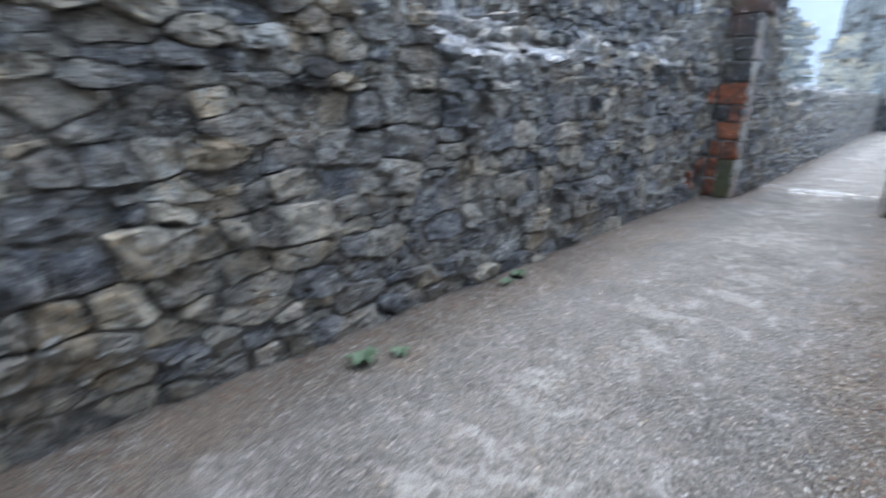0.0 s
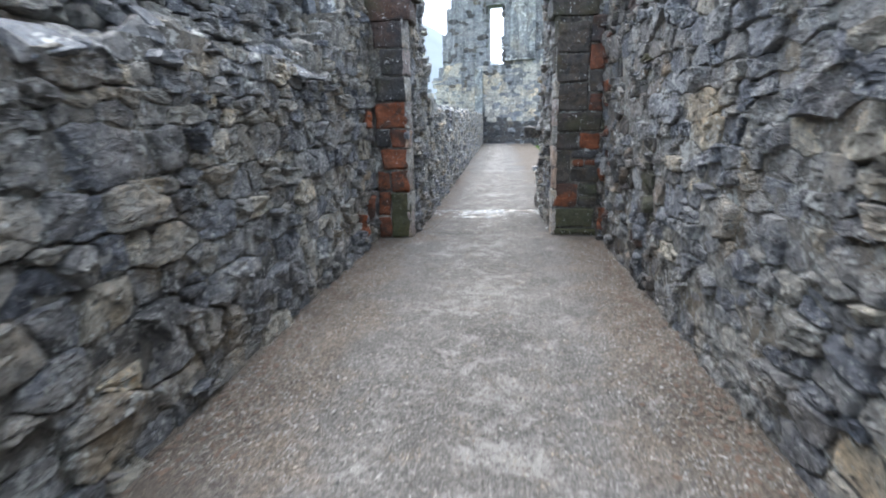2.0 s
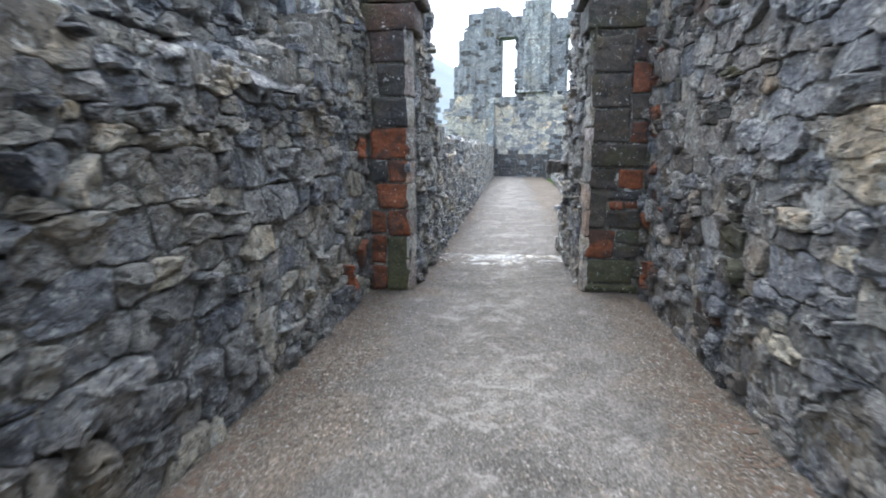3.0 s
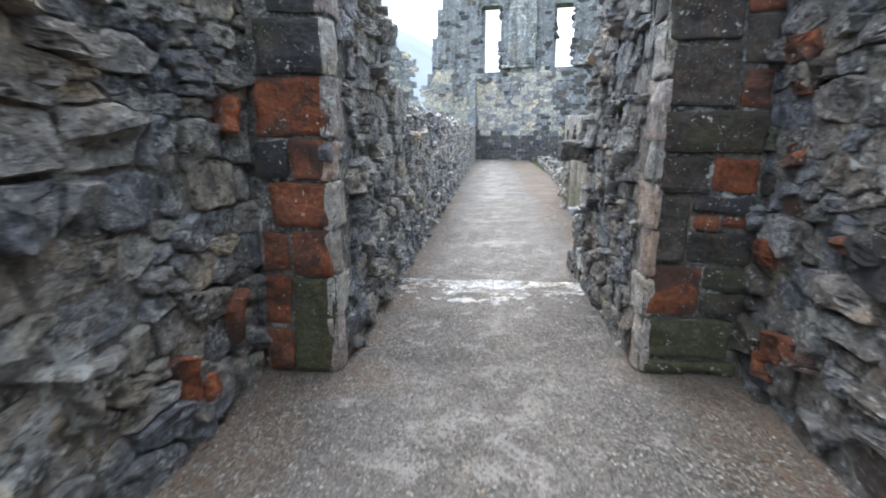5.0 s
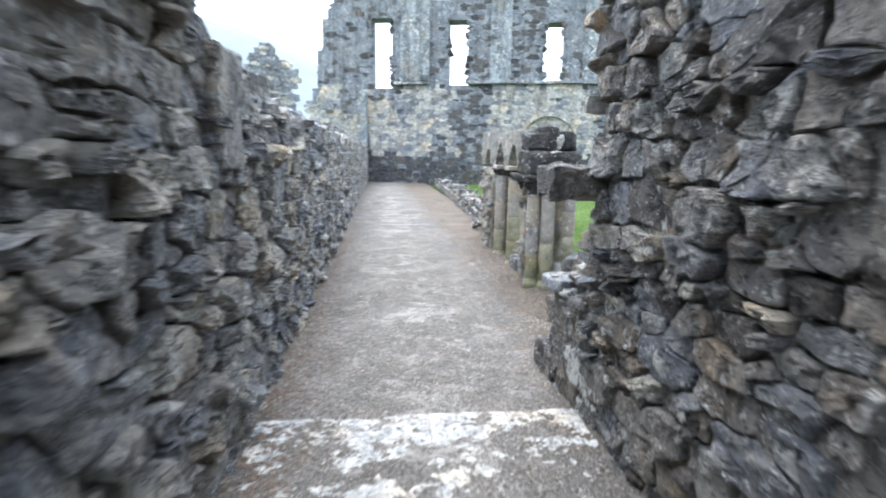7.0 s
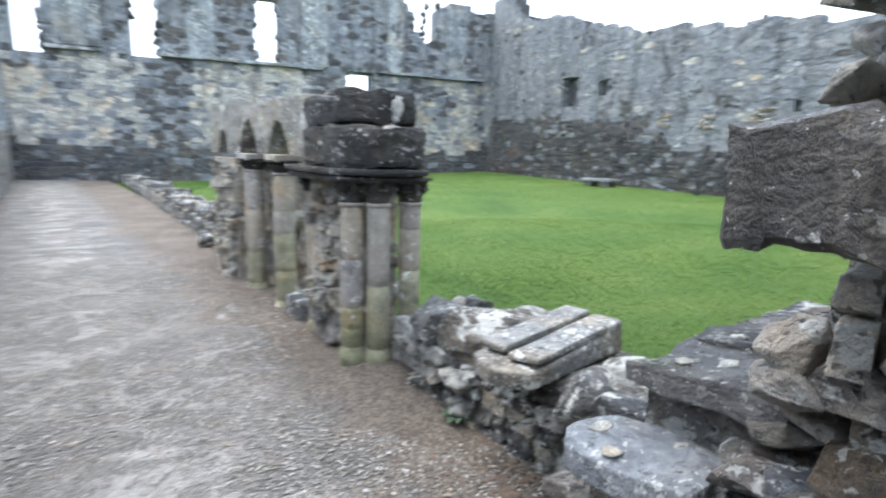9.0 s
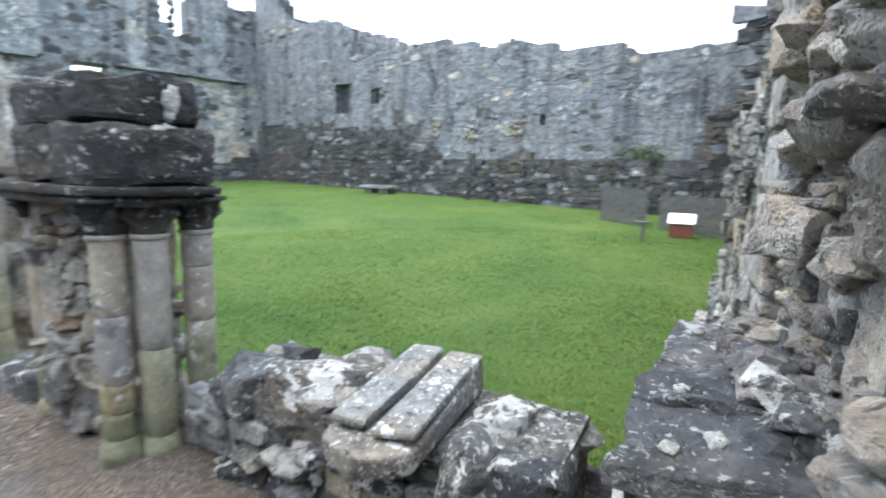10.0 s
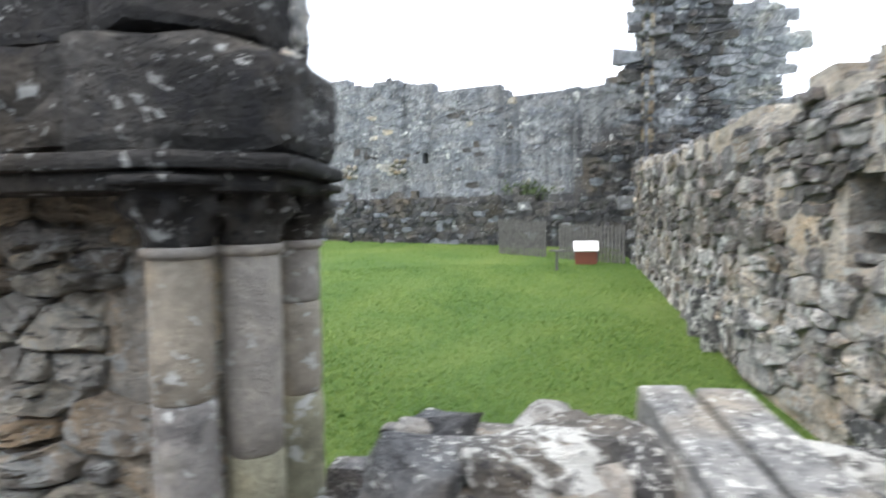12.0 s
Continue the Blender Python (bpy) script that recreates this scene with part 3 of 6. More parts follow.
def ragged(points, rough=0.12, seed=0.0, pitch=1.7):
    """A broken skyline through (u, height) points."""
    def top(u):
        h = points[-1][1] if u >= points[-1][0] else points[0][1]
        for (a, za), (b, zb) in zip(points, points[1:]):
            if a <= u <= b:
                h = za + (zb - za) * (u - a) / max(1e-6, b - a)
                break
        return h + rough * noise.noise((u * pitch, seed, 0.3)) + rough * 0.8 * noise.noise((u * pitch * 3.1, seed, 4.3))
    return top


def picker(*choices):
    mats = [m for m, _ in choices]
    weights = [w for _, w in choices]
    return lambda u, z, rng: rng.choices(mats, weights)[0]


def inside_of(top, holes=(), low=-0.05, margin=0.0):
    return lambda u, z: low < z < top(u) - margin and not any(a < u < b and c < z < d for a, b, c, d in holes)


def top_stones(owner, origin, along, across, length, thick, top, pick, seed, size=(0.16, 0.34), shapes=MID, only=None):
    """Loose capping stones lying along the broken top of a wall."""
    rng = random.Random(seed)
    origin, along, across = Vector(origin), Vector(along).normalized(), Vector(across).normalized()
    got = {}
    u = 0.0
    while u < length:
        w = rng.uniform(*size)
        v = 0.02
        while v < thick - 0.03:
            d = min(rng.uniform(size[0], size[1]) * 0.8, thick - v)
            if only is None or only(u):
                a = rng.uniform(-0.25, 0.25)
                z = top(u + w / 2)
                m = Matrix.Translation(origin + along * (u + w / 2) + across * (v + d / 2) + Vector((0, 0, z - 0.03)))
                m = m @ Matrix.Rotation(math.atan2(along.y, along.x) + a, 4, "Z") @ Matrix.Rotation(rng.gauss(0, 0.12), 4, "X") @ Matrix.Diagonal((w * 0.98, d * 1.05, rng.uniform(0.05, 0.11), 1))
                mat = pick(u, z, rng)
                got.setdefault(mat.name, [mat, []])[1].append((rng.randrange(len(shapes)), m))
            v += d
        u += w
    for mat, some in got.values():
        vs, fs, n = [], [], 0
        for k, m in some:
            p, f = shapes[k]
            a = np.array(m)
            vs.append(p @ a[:3, :3].T + a[:3, 3])
            fs.extend([tuple(i + n for i in q) for q in f])
            n += len(p)
        mesh_object("top_stones", np.concatenate(vs), fs, [mat], owner, False)["kind"] = "stuff"

# ---------------------------------------------------------------- ground


def lawn_height(x, y):
    return -0.25 + 0.045 * (x - 3) + 0.004 * (y - 12)


def sheet(name, x0, x1, y0, y1, nx, ny, height, mat):
    verts = [(x0 + (x1 - x0) * i / nx, y0 + (y1 - y0) * j / ny, height(x0 + (x1 - x0) * i / nx, y0 + (y1 - y0) * j / ny)) for j in range(ny + 1) for i in range(nx + 1)]
    faces = [(j * (nx + 1) + i, j * (nx + 1) + i + 1, (j + 1) * (nx + 1) + i + 1, (j + 1) * (nx + 1) + i) for j in range(ny) for i in range(nx)]
    return mesh_object(name, verts, faces, [mat])


tagged(sheet("ground", -900, 900, -900, 900, 12, 12, lambda x, y: -0.7, M_FIELD), "flat green field reaching to the horizon", "ground", kind="structure")


def hill_height(a):
    """The skyline of the haze-coloured hills by compass bearing in degrees: high to the north-west and east, low
    between.
    """
    h = 84 * math.exp(-((a + 16) / 15) ** 2) + 78 * math.exp(-((a - 86) / 22) ** 2) + 20
    return h + 5 * noise.noise((a * 0.13, 1.0, 0.0)) + 2.5 * noise.noise((a * 0.6, 4.0, 0.0))


hv, hf = [], []
for i in range(121):
    a = -50 + 1.5 * i
    for j in range(9):
        r = 330 + 160 * j / 8
        hv.append((r * math.sin(radians(a)), r * math.cos(radians(a)), -1 + (hill_height(a) + 1) * math.sin(math.pi / 2 * j / 8) + 2 * noise.noise((a * 0.4, j, 2.0))))
hf = [(i * 9 + j, i * 9 + j + 1, i * 9 + j + 10, i * 9 + j + 9) for i in range(120) for j in range(8)]
tagged(mesh_object("backdrop_hills", hv, hf, [M_HILL]), "wooded hills beyond the ruins, haze painted into their pale blue-grey colour", "hills", kind="structure")


def path_height(x, y):
    bank = 0.11 * max(0.0, min(1.0, (x - 2.1) / 0.4)) * math.exp(-((y - 13.5) / 0.45) ** 2)
    return bank + 0.012 * noise.noise((x * 1.3, y * 1.3, 0)) + 0.006 * noise.noise((x * 6, y * 6, 3))


path_floor = sheet("path", -0.9, 3.3, -5, 38.5, 84, 700, path_height, M_GRAVEL)
tagged(path_floor, "trodden fine grey gravel walk, brown at its edges", "path", kind="structure")
lawn = sheet("lawn", 2.9, 22, 11.3, 40, 150, 220, lambda x, y: lawn_height(x, y) + 0.006 * noise.noise((x * 0.7, y * 0.7, 1)), M_LAWN)
tagged(lawn, "damp mown bright green lawn in the cloister", "lawn", kind="structure")

# ---------------------------------------------------------------- corridor
# west wall: broken down to a ledge about two metres up
Y0 = -4.5
left_top = ragged([(0, 3.1), (6.7, 3.0), (7.1, 2.2), (7.5, 1.75), (8.2, 1.68), (9.0, 1.76), (9.9, 1.93), (10.9, 1.88), (11.5, 1.94), (11.8, 2.05), (12.3, 2.3), (12.8, 2.9), (13.6, 3.3)], 0.05, 1.0)
back_top = ragged([(0, 3.2), (6.9, 3.1), (7.2, 2.25), (7.9, 2.02), (8.9, 2.05), (9.3, 2.5), (10, 2.75), (13.7, 3.4)], 0.07, 1.5)
west = core("wall_west", (-0.2, Y0, 0), (0, 1, 0), (-1, 0, 0), 13.7, 0.4, left_top, M_CORE, 0.065, rough=0.02, label="dark grey limestone rubble wall broken down along its top")
core("wall_body", (-0.58, Y0, 0), (0, 1, 0), (-1, 0, 0), 13.7, 0.55, back_top, M_CORE_DARK, 0.16, parent=west)
right_top = ragged([(0, 3.7), (13.9, 3.6)], 0.1, 2.0)
east = core("wall_east", (2.65, Y0, 0), (0, 1, 0), (1, 0, 0), 13.9, 0.9, right_top, M_CORE, 0.065, rough=0.02, label="grey and buff limestone rubble wall with crumbling pale mortar")
core("wall_south", (-1.2, Y0, 0), (1, 0, 0), (0, -1, 0), 4.8, 0.6, ragged([(0, 3.2), (4.8, 3.3)]), M_CORE, 0.3, label="plain rubble wall closing the corridor")
RUB = ((0.12, 0.44), (0.06, 0.24))
mostly_dark = picker((M_DARK, 8), (M_PALE, 2))


def east_face(u, z, rng):
    # darker stone tones near the door stand in for shade on this stretch
    if u > 11.3:
        return rng.choices((M_DARK, M_WEATHER, M_ASHLAR), (4, 3, 2))[0]
    return rng.choices((M_DARK, M_PALE, M_BUFF), (8, 2, 1) if u > 9 else (4, 4, 4))[0]


def west_face(u, z, rng):
    return rng.choices((M_DARK, M_PALE, M_BUFF), (2, 5, 5) if u < 6.8 else (6, 5, 1))[0]


face_stones(west, (-0.213, Y0, 0), (0, 1, 0), (1, 0, 0), 13.6, 3.3, inside_of(left_top), RUB, 0.055, west_face, FINE, 11, near=lambda u, z: 5.6 < u < 9.2 and z < 2.2)
face_stones(west, (-0.58, Y0, 0), (0, 1, 0), (1, 0, 0), 13.6, 3.3, lambda u, z: left_top(u) - 0.1 < z < back_top(u), RUB, 0.07, mostly_dark, MID, 13)
top_stones(west, (-0.58, Y0, 0), (0, 1, 0), (-1, 0, 0), 13.6, 0.5, back_top, mostly_dark, 14, only=lambda u: 6.9 < u < 12.8)
top_stones(west, (-0.2, Y0, 0), (0, 1, 0), (-1, 0, 0), 13.6, 0.42, left_top, picker((M_SLATE, 3), (M_CAP, 1), (M_DARK, 3)), 12, only=lambda u: 6.5 < u < 12.8)
face_stones(east, (2.664, Y0, 0), (0, 1, 0), (-1, 0, 0), 13.8, 3.6, inside_of(right_top), ((0.12, 0.46), (0.06, 0.24)), 0.048, east_face, FINE, 21, near=lambda u, z: 6.2 < u < 10.0 and z < 2.0)

back_holes = [(9.1, 10.05, 2.7, 5), (6.75, 7.0, 2.5, 5)]
outer = core("wall_outer_west", (-3.2, -1.0, 0), (0, 1, 0), (-1, 0, 0), 16, 0.8, ragged([(0, 4.0), (11, 4.2), (12.5, 2.6), (16, 1.6)], 0.2, 17), M_CORE_DARK, 0.25, back_holes, -0.7, label="grey ruined wall beyond the corridor with a narrow window")
face_stones(outer, (-3.2, -1.0, 0), (0, 1, 0), (1, 0, 0), 12, 4.2, inside_of(lambda u: 4.0, back_holes), ((0.2, 0.5), (0.12, 0.26)), 0.06, picker((M_DARK, 3), (M_PALE, 2)), COARSE, 29)

# doorway wall: the jambs stand in it, the passage runs through it to the cloister
JL, JR, YD, YN = 0.32, 2.03, 9.08, 11.42
jw_top = ragged([(0, 3.3), (1.45, 3.1), (1.66, 2.3), (1.76, 1.84), (2.5, 1.80), (3.2, 1.70), (4.2, 1.70), (14, 1.75), (20, 1.78), (28.5, 1.72)], 0.06, 3.0)
cloister_west = core("wall_cloister_west", (JL - 0.06, YD + 0.05, 0), (0, 1, 0), (-1, 0, 0), 27.7, 0.7, jw_top, M_CORE, 0.16, label="long shoulder-high grey rubble wall beside the gravel walk")
face_stones(cloister_west, (JL - 0.06, YD + 0.3, 0), (0, 1, 0), (1, 0, 0), 7.7, 3.3, lambda u, z: u > 0.0 and -0.05 < z < jw_top(u + 0.25), ((0.12, 0.36), (0.09, 0.21)), 0.06, picker((M_DARK, 4), (M_PALE, 3)), FINE, 31, near=lambda u, z: u < 5.0)
face_stones(cloister_west, (JL - 0.06, YD + 8.0, 0), (0, 1, 0), (1, 0, 0), 19.6, 2.0, inside_of(lambda u: jw_top(u + 7.95)), ((0.14, 0.36), (0.09, 0.2)), 0.06, picker((M_DARK, 4), (M_PALE, 4)), MID, 32, near=lambda u, z: u < 9)
top_stones(cloister_west, (JL - 0.06, YD + 0.05, 0), (0, 1, 0), (-1, 0, 0), 27.6, 0.7, jw_top, picker((M_SLATE, 4), (M_CAP, 2), (M_DARK, 3)), 33, only=lambda u: u > 2.0)

# the cloister's south wall, through which the passage leads: tall beside it, then broken low
SA, SB, SC = Vector((2.16, 11.20, 0)), Vector((5.5, 11.46, 0)), Vector((12.1, 11.28, 0))
sw_top = ragged([(0, 3.4), (0.5, 3.3), (0.8, 2.6), (1.2, 2.1), (1.7, 1.85), (2.4, 1.72), (3.4, 1.76)], 0.09, 5.0)
SW_HOLES = [(2.05, 2.36, 0.80, 1.26)]
SW_IN = inside_of(sw_top, SW_HOLES, low=-0.3)
sd = (SB - SA).normalized()
sn = Vector((-sd.y, sd.x, 0))
SL = (SB - SA).length


def south_face(u, z, rng):
    if z < 0.7 or (0.95 < u < 1.3 and z < 1.5):
        return rng.choices((M_STREAK, M_CAP, M_BROKEN), (7, 2, 1))[0]
    if u > 1.2:
        return rng.choices((M_WEATHER, M_STREAK, M_PALE, M_END), (5, 2, 1, 3))[0]
    return rng.choices((M_BROKEN, M_WEATHER), (7, 3))[0]


cloister_south = core("wall_cloister_south", SA, sd, -sn, SL, 0.3, sw_top, M_MORTAR, 0.10, SW_HOLES, label="broken rubble wall of the cloister with crumbled core and lichen")
face_stones(cloister_south, SA, sd, sn, SL, 3.6, lambda u, z: u > 0.02 and SW_IN(u, z), ((0.1, 0.3), (0.07, 0.2)), 0.03, south_face, FINE, 41, near=lambda u, z: True)
core("wall_body", SA - sn * 0.29, sd, -sn, SL, 1.2, lambda u: sw_top(u) - 0.05, M_CORE, 0.2, parent=cloister_south)
top_stones(cloister_south, SA, sd, -sn, SL, 1.3, sw_top, picker((M_DARK, 5), (M_PALE, 2)), 42, only=lambda u: u > 0.6)
# dressed blocks left of a former opening
for k, (x0, x1, z0, z1) in enumerate(((3.24, 3.52, 0.78, 0.90), (3.26, 3.86, 0.91, 1.06), (3.22, 3.54, 1.07, 1.24), (3.21, 3.56, 1.25, 1.44), (3.24, 3.52, 1.45, 1.62), (3.2, 3.55, 1.63, 1.84), (3.25, 3.5, 1.85, 2.02))):
    q = SA + sd * ((x0 + x1) / 2 - SA.x) + sn * (0.0 + 0.008 * (k % 3))
    part("dressed_block", block_bm((x1 - x0, 0.16, z1 - z0 - 0.01), (q.x, q.y, (z0 + z1) / 2), 0.016, 0.012, 2, 140 + k, math.atan2(sd.y, sd.x)), M_STREAK, cloister_south, "pale squared block")
# niche ledges
for k in range(3):
    q = SA + sd * (2.16 + 0.03 * (k % 2)) - sn * (0.14 + 0.05 * (k % 3))
    part("niche_ledge", block_bm((0.48 - 0.08 * k, 0.22, 0.06), (q.x, q.y, 0.84 + 0.15 * k), 0.015, 0.03, 1, k, math.atan2(sd.y, sd.x)), M_DARK, cloister_south)
se_top = ragged([(0, 1.74), (1.5, 1.8), (3.6, 1.85), (5.6, 1.9), (6.7, 2.1)], 0.1, 5.5)
SE_HOLES = [(0.9, 1.3, -0.3, 0.32)]
ed = (SC - SB).normalized()
en = Vector((-ed.y, ed.x, 0))
EL = (SC - SB).length
south_far = core("wall_cloister_southeast", SB, ed, -en, EL, 0.3, se_top, M_MORTAR, 0.14, SE_HOLES, label="low broken rubble wall along the lawn with a drain opening")
face_stones(south_far, SB, ed, en, EL, 2.2, inside_of(se_top, SE_HOLES, low=-0.3), ((0.12, 0.4), (0.07, 0.22)), 0.035, lambda u, z, rng: rng.choices((M_STREAK, M_CAP, M_WEATHER, M_END), (5, 2, 4, 1) if z < 0.8 else (1, 0.5, 5, 5))[0], FINE, 46, near=lambda u, z: u < 4)
core("wall_body", SB - en * 0.29, ed, -en, EL, 1.1, lambda u: se_top(u) - 0.05, M_CORE_DARK, 0.2, parent=south_far)
top_stones(south_far, SB, ed, -en, EL, 1.3, se_top, picker((M_DARK, 5), (M_PALE, 2)), 47)
for u in (0.86, 1.36):
    q = SB + ed * u + en * 0.03
    part("drain_jamb", block_bm((0.12, 0.2, 0.7), (q.x, q.y, 0.02), 0.02, 0.02, 2, u), M_CAP, south_far)


def passage_pick(u, z, rng):
    return rng.choices((M_WEATHER, M_DARK, M_PALE, M_END), (5, 3, 2, 2))[0]


passage_east = core("wall_passage_east", (JR + 0.05, 9.3, 0), (0, 1, 0), (1, 0, 0), 1.86, 0.6, ragged([(0, 3.6), (2.1, 3.5)], 0.08, 6), M_CORE, 0.13, label="grey rubble side of the thick doorway passage")
face_stones(passage_east, (JR + 0.05, 9.3, 0), (0, 1, 0), (-1, 0, 0), 2.05, 3.4, lambda u, z: -0.05 < z < 3.4 and 0.17 < u < 1.86, ((0.12, 0.36), (0.09, 0.2)), 0.05, passage_pick, FINE, 43, near=lambda u, z: True)

# far ruins: the cloister's north wall and its east wall
FA, FB = Vector((-2.5, 37.54, 0)), Vector((20.0, 31.9, 0))
fd = (FB - FA).normalized()
fn = Vector((fd.y, -fd.x, 0))
FL = (FB - FA).length


def on_far(x):
    return (x - FA.x) / fd.x


wins = [(on_far(0.52), on_far(1.6), 4.75, 8.15), (on_far(4.35), on_far(5.35), 4.9, 8.0), (on_far(8.9), on_far(9.85), 5.05, 7.82), (on_far(12.74), on_far(13.95), 3.75, 5.05), (on_far(16.43), on_far(17.12), 6.65, 9.6)]
north_top = ragged([(0, 3.9), (0.25, 5.0), (0.4, 6.4), (0.8, 8.3), (1.3, 9.5), (2.7, 9.9), (4.0, 9.35), (4.8, 9.6), (5.9, 9.6), (6.6, 8.9), (7.2, 9.3), (9, 10.2), (12, 9.9), (16.5, 9.4), (18.1, 8.6), (18.8, 8.0), (19.3, 6.7), (20.1, 6.7), (20.2, 8.3), (21.6, 8.75), (22.4, 8.2), (23.2, 8.4), (FL, 9.0)], 0.22, 7.0, 1.1)
north = core("wall_north", FA, fd, -fn, FL, 1.1, north_top, M_FAR, 0.3, wins, -0.4, 0.008, label="tall ruined grey stone wall with empty lancet windows")


def north_pick(u, z, rng):
    n = noise.noise((u * 0.42, z * 0.30, 3.0)) + 0.5 * noise.noise((u * 1.3, z * 0.9, 7.0))
    if z < 1.5 + 0.6 * noise.noise((u * 0.5, 0, 1)):
        return rng.choices((M_FAR_DARK, M_FAR), (8, 1))[0]
    if 1.4 < z < 4.9:
        if n > -0.12:
            return rng.choices((M_FAR_CREAM, M_FAR), (7, 2))[0]
        return rng.choices((M_FAR_DARK, M_FAR), (4, 5))[0]
    return rng.choices((M_FAR, M_FAR_DARK), (6, 1 if n > -0.1 else 4))[0]


face_stones(north, FA, fd, fn, FL, 10.4, inside_of(north_top, wins, -0.3), ((0.25, 0.6), (0.16, 0.3), 0.03), 0.022, north_pick, COARSE, 51, near=lambda u, z: z < 4.5 and u < 12, joint=0.004)

RA, RB = Vector((20.0, 31.9, 0)), Vector((14.6, 10.3, 0))
rd = (RB - RA).normalized()
rn = Vector((rd.y, -rd.x, 0))
RL = (RB - RA).length
east_top = ragged([(0, 8.9), (1.2, 8.9), (2.0, 8.1), (2.9, 7.5), (4.3, 7.15), (5.4, 7.1), (6.5, 6.9), (7.1, 6.4), (7.4, 5.4), (7.65, 5.35), (7.75, 6.4), (9.3, 5.9), (10.2, 5.58), (13.3, 5.2), (13.9, 4.93), (14.8, 5.0), (15.9, 4.88), (16.4, 4.6), (17.3, 4.6), (18.4, 4.45), (18.9, 4.12), (20.0, 4.2), (21.4, 4.35), (RL, 4.4)], 0.12, 8.0, 1.6)
niche = [(6.25, 7.25, 3.4, 4.55), (8.5, 9.0, 3.65, 4.2), (15.95, 16.15, 2.6, 2.9), (17.3, 17.5, 2.45, 2.7)]
east_far = core("wall_cloister_east", RA, rd, -rn, RL, 0.35, east_top, M_FAR, 0.22, niche, -0.4, 0.008, label="high grey weathered stone wall with a darker rough foot")


core("wall_body", RA - rn * 0.34, rd, -rn, RL, 0.7, lambda u: east_top(u) - 0.08, M_FAR_DARK, 0.3, parent=east_far)


def east_pick(u, z, rng):
    n = noise.noise((u * 0.5, z * 0.5, 8.0))
    if u < 3.5 and z < 1.7 and n > -0.1:
        return rng.choices((M_FAR_RED, M_FAR_DARK), (3, 2))[0]
    foot = 3.1 if u < 6 else (2.7 if u < 11 else 1.65)
    if z < foot + 0.3 * noise.noise((u * 0.9, 0, 5)) + 0.25 * noise.noise((u * 2.7, 0, 9)):
        return rng.choices((M_FAR_DARK, M_FAR), (12, 1))[0]
    return rng.choices((M_FAR, M_FAR_DARK, M_FAR_CREAM), (9, 0.15 if n < 0.25 else 1.2, 0.2))[0]


face_stones(east_far, RA, rd, rn, RL, 7.6, inside_of(east_top, niche, -0.3), ((0.2, 0.5), (0.12, 0.26), 0.02), 0.02, east_pick, COARSE, 61, near=lambda u, z: u > 12.5, joint=0.004)

# broken thicker foot of that wall, its top worn to a ledge
foot_top = ragged([(0, 1.2), (3.6, 1.3), (5.4, 2.9), (6.1, 3.0), (8.9, 2.55), (11.8, 2.3), (12.3, 1.6), (12.9, 1.35), (13.6, 1.75), (14.6, 1.5), (15.8, 1.78), (16.9, 1.3), (18.1, 1.7), (19.3, 1.5), (20.2, 1.4), (20.6, 2.9), (RL, 2.7)], 0.16, 21, 1.9)
foot = core("wall_foot", RA + rn * 0.16, rd, -rn, RL, 0.2, foot_top, M_FAR_DARK, 0.2, base=-0.4, rough=0.02, parent=east_far)
face_stones(east_far, RA + rn * 0.16, rd, rn, RL, 3.1, inside_of(foot_top, low=-0.3), ((0.16, 0.42), (0.1, 0.22)), 0.05, lambda u, z, rng: rng.choices((M_FAR_DARK, M_FAR, M_FAR_RED), (9, 1.5, 5 if u < 4 else 0))[0], COARSE, 64)

# broken jambs of the empty windows
rng = random.Random(88)
for k, (u0, u1, z0, z1) in enumerate(wins):
    for u, way in ((u0, 1), (u1, -1)):
        z = z0 + 0.1
        while z < z1:
            h = rng.uniform(0.2, 0.42)
            if rng.random() < 0.62:
                c = FA + fd * (u + way * rng.uniform(-0.08, 0.09)) - fn * rng.uniform(0.0, 0.3)
                chunk("jamb_stone", c.x, c.y, z + h / 2, rng.uniform(0.22, 0.4), 0.4, h, 2000 + int(z * 100) + k * 7, rng.choice((M_FAR, M_FAR_DARK)), north, math.atan2(fd.y, fd.x), 0.0, 0.9)
            z += h

# tall stump of wall at the lawn's far corner, and a ruined tower behind it
stump_top = ragged([(0, 5.4), (0.8, 6.6), (2.2, 6.9), (2.9, 6.0)], 0.2, 9.0)
stump = core("wall_stump", (12.0, 11.13, 0), (1, -0.1, 0), (0, -1, 0), 2.9, 1.25, stump_top, M_FAR, 0.2, label="tall narrow stump of rubble wall with yellowish quoins")
face_stones(stump, (12.0, 11.13, 0), (1, -0.1, 0), (0, 1, 0), 2.9, 7, inside_of(stump_top), ((0.2, 0.45), (0.12, 0.24)), 0.045, picker((M_FAR, 3), (M_FAR_DARK, 2), (M_FAR_CREAM, 1)), MID, 71, near=lambda u, z: True)
face_stones(stump, (12.0, 9.9, 0), (0, 1, 0), (-1, 0, 0), 1.25, 6, lambda u, z: -0.3 < z < 5.9, ((0.16, 0.4), (0.1, 0.2)), 0.07, picker((M_FAR, 3), (M_FAR_DARK, 3)), MID, 72, near=lambda u, z: True)

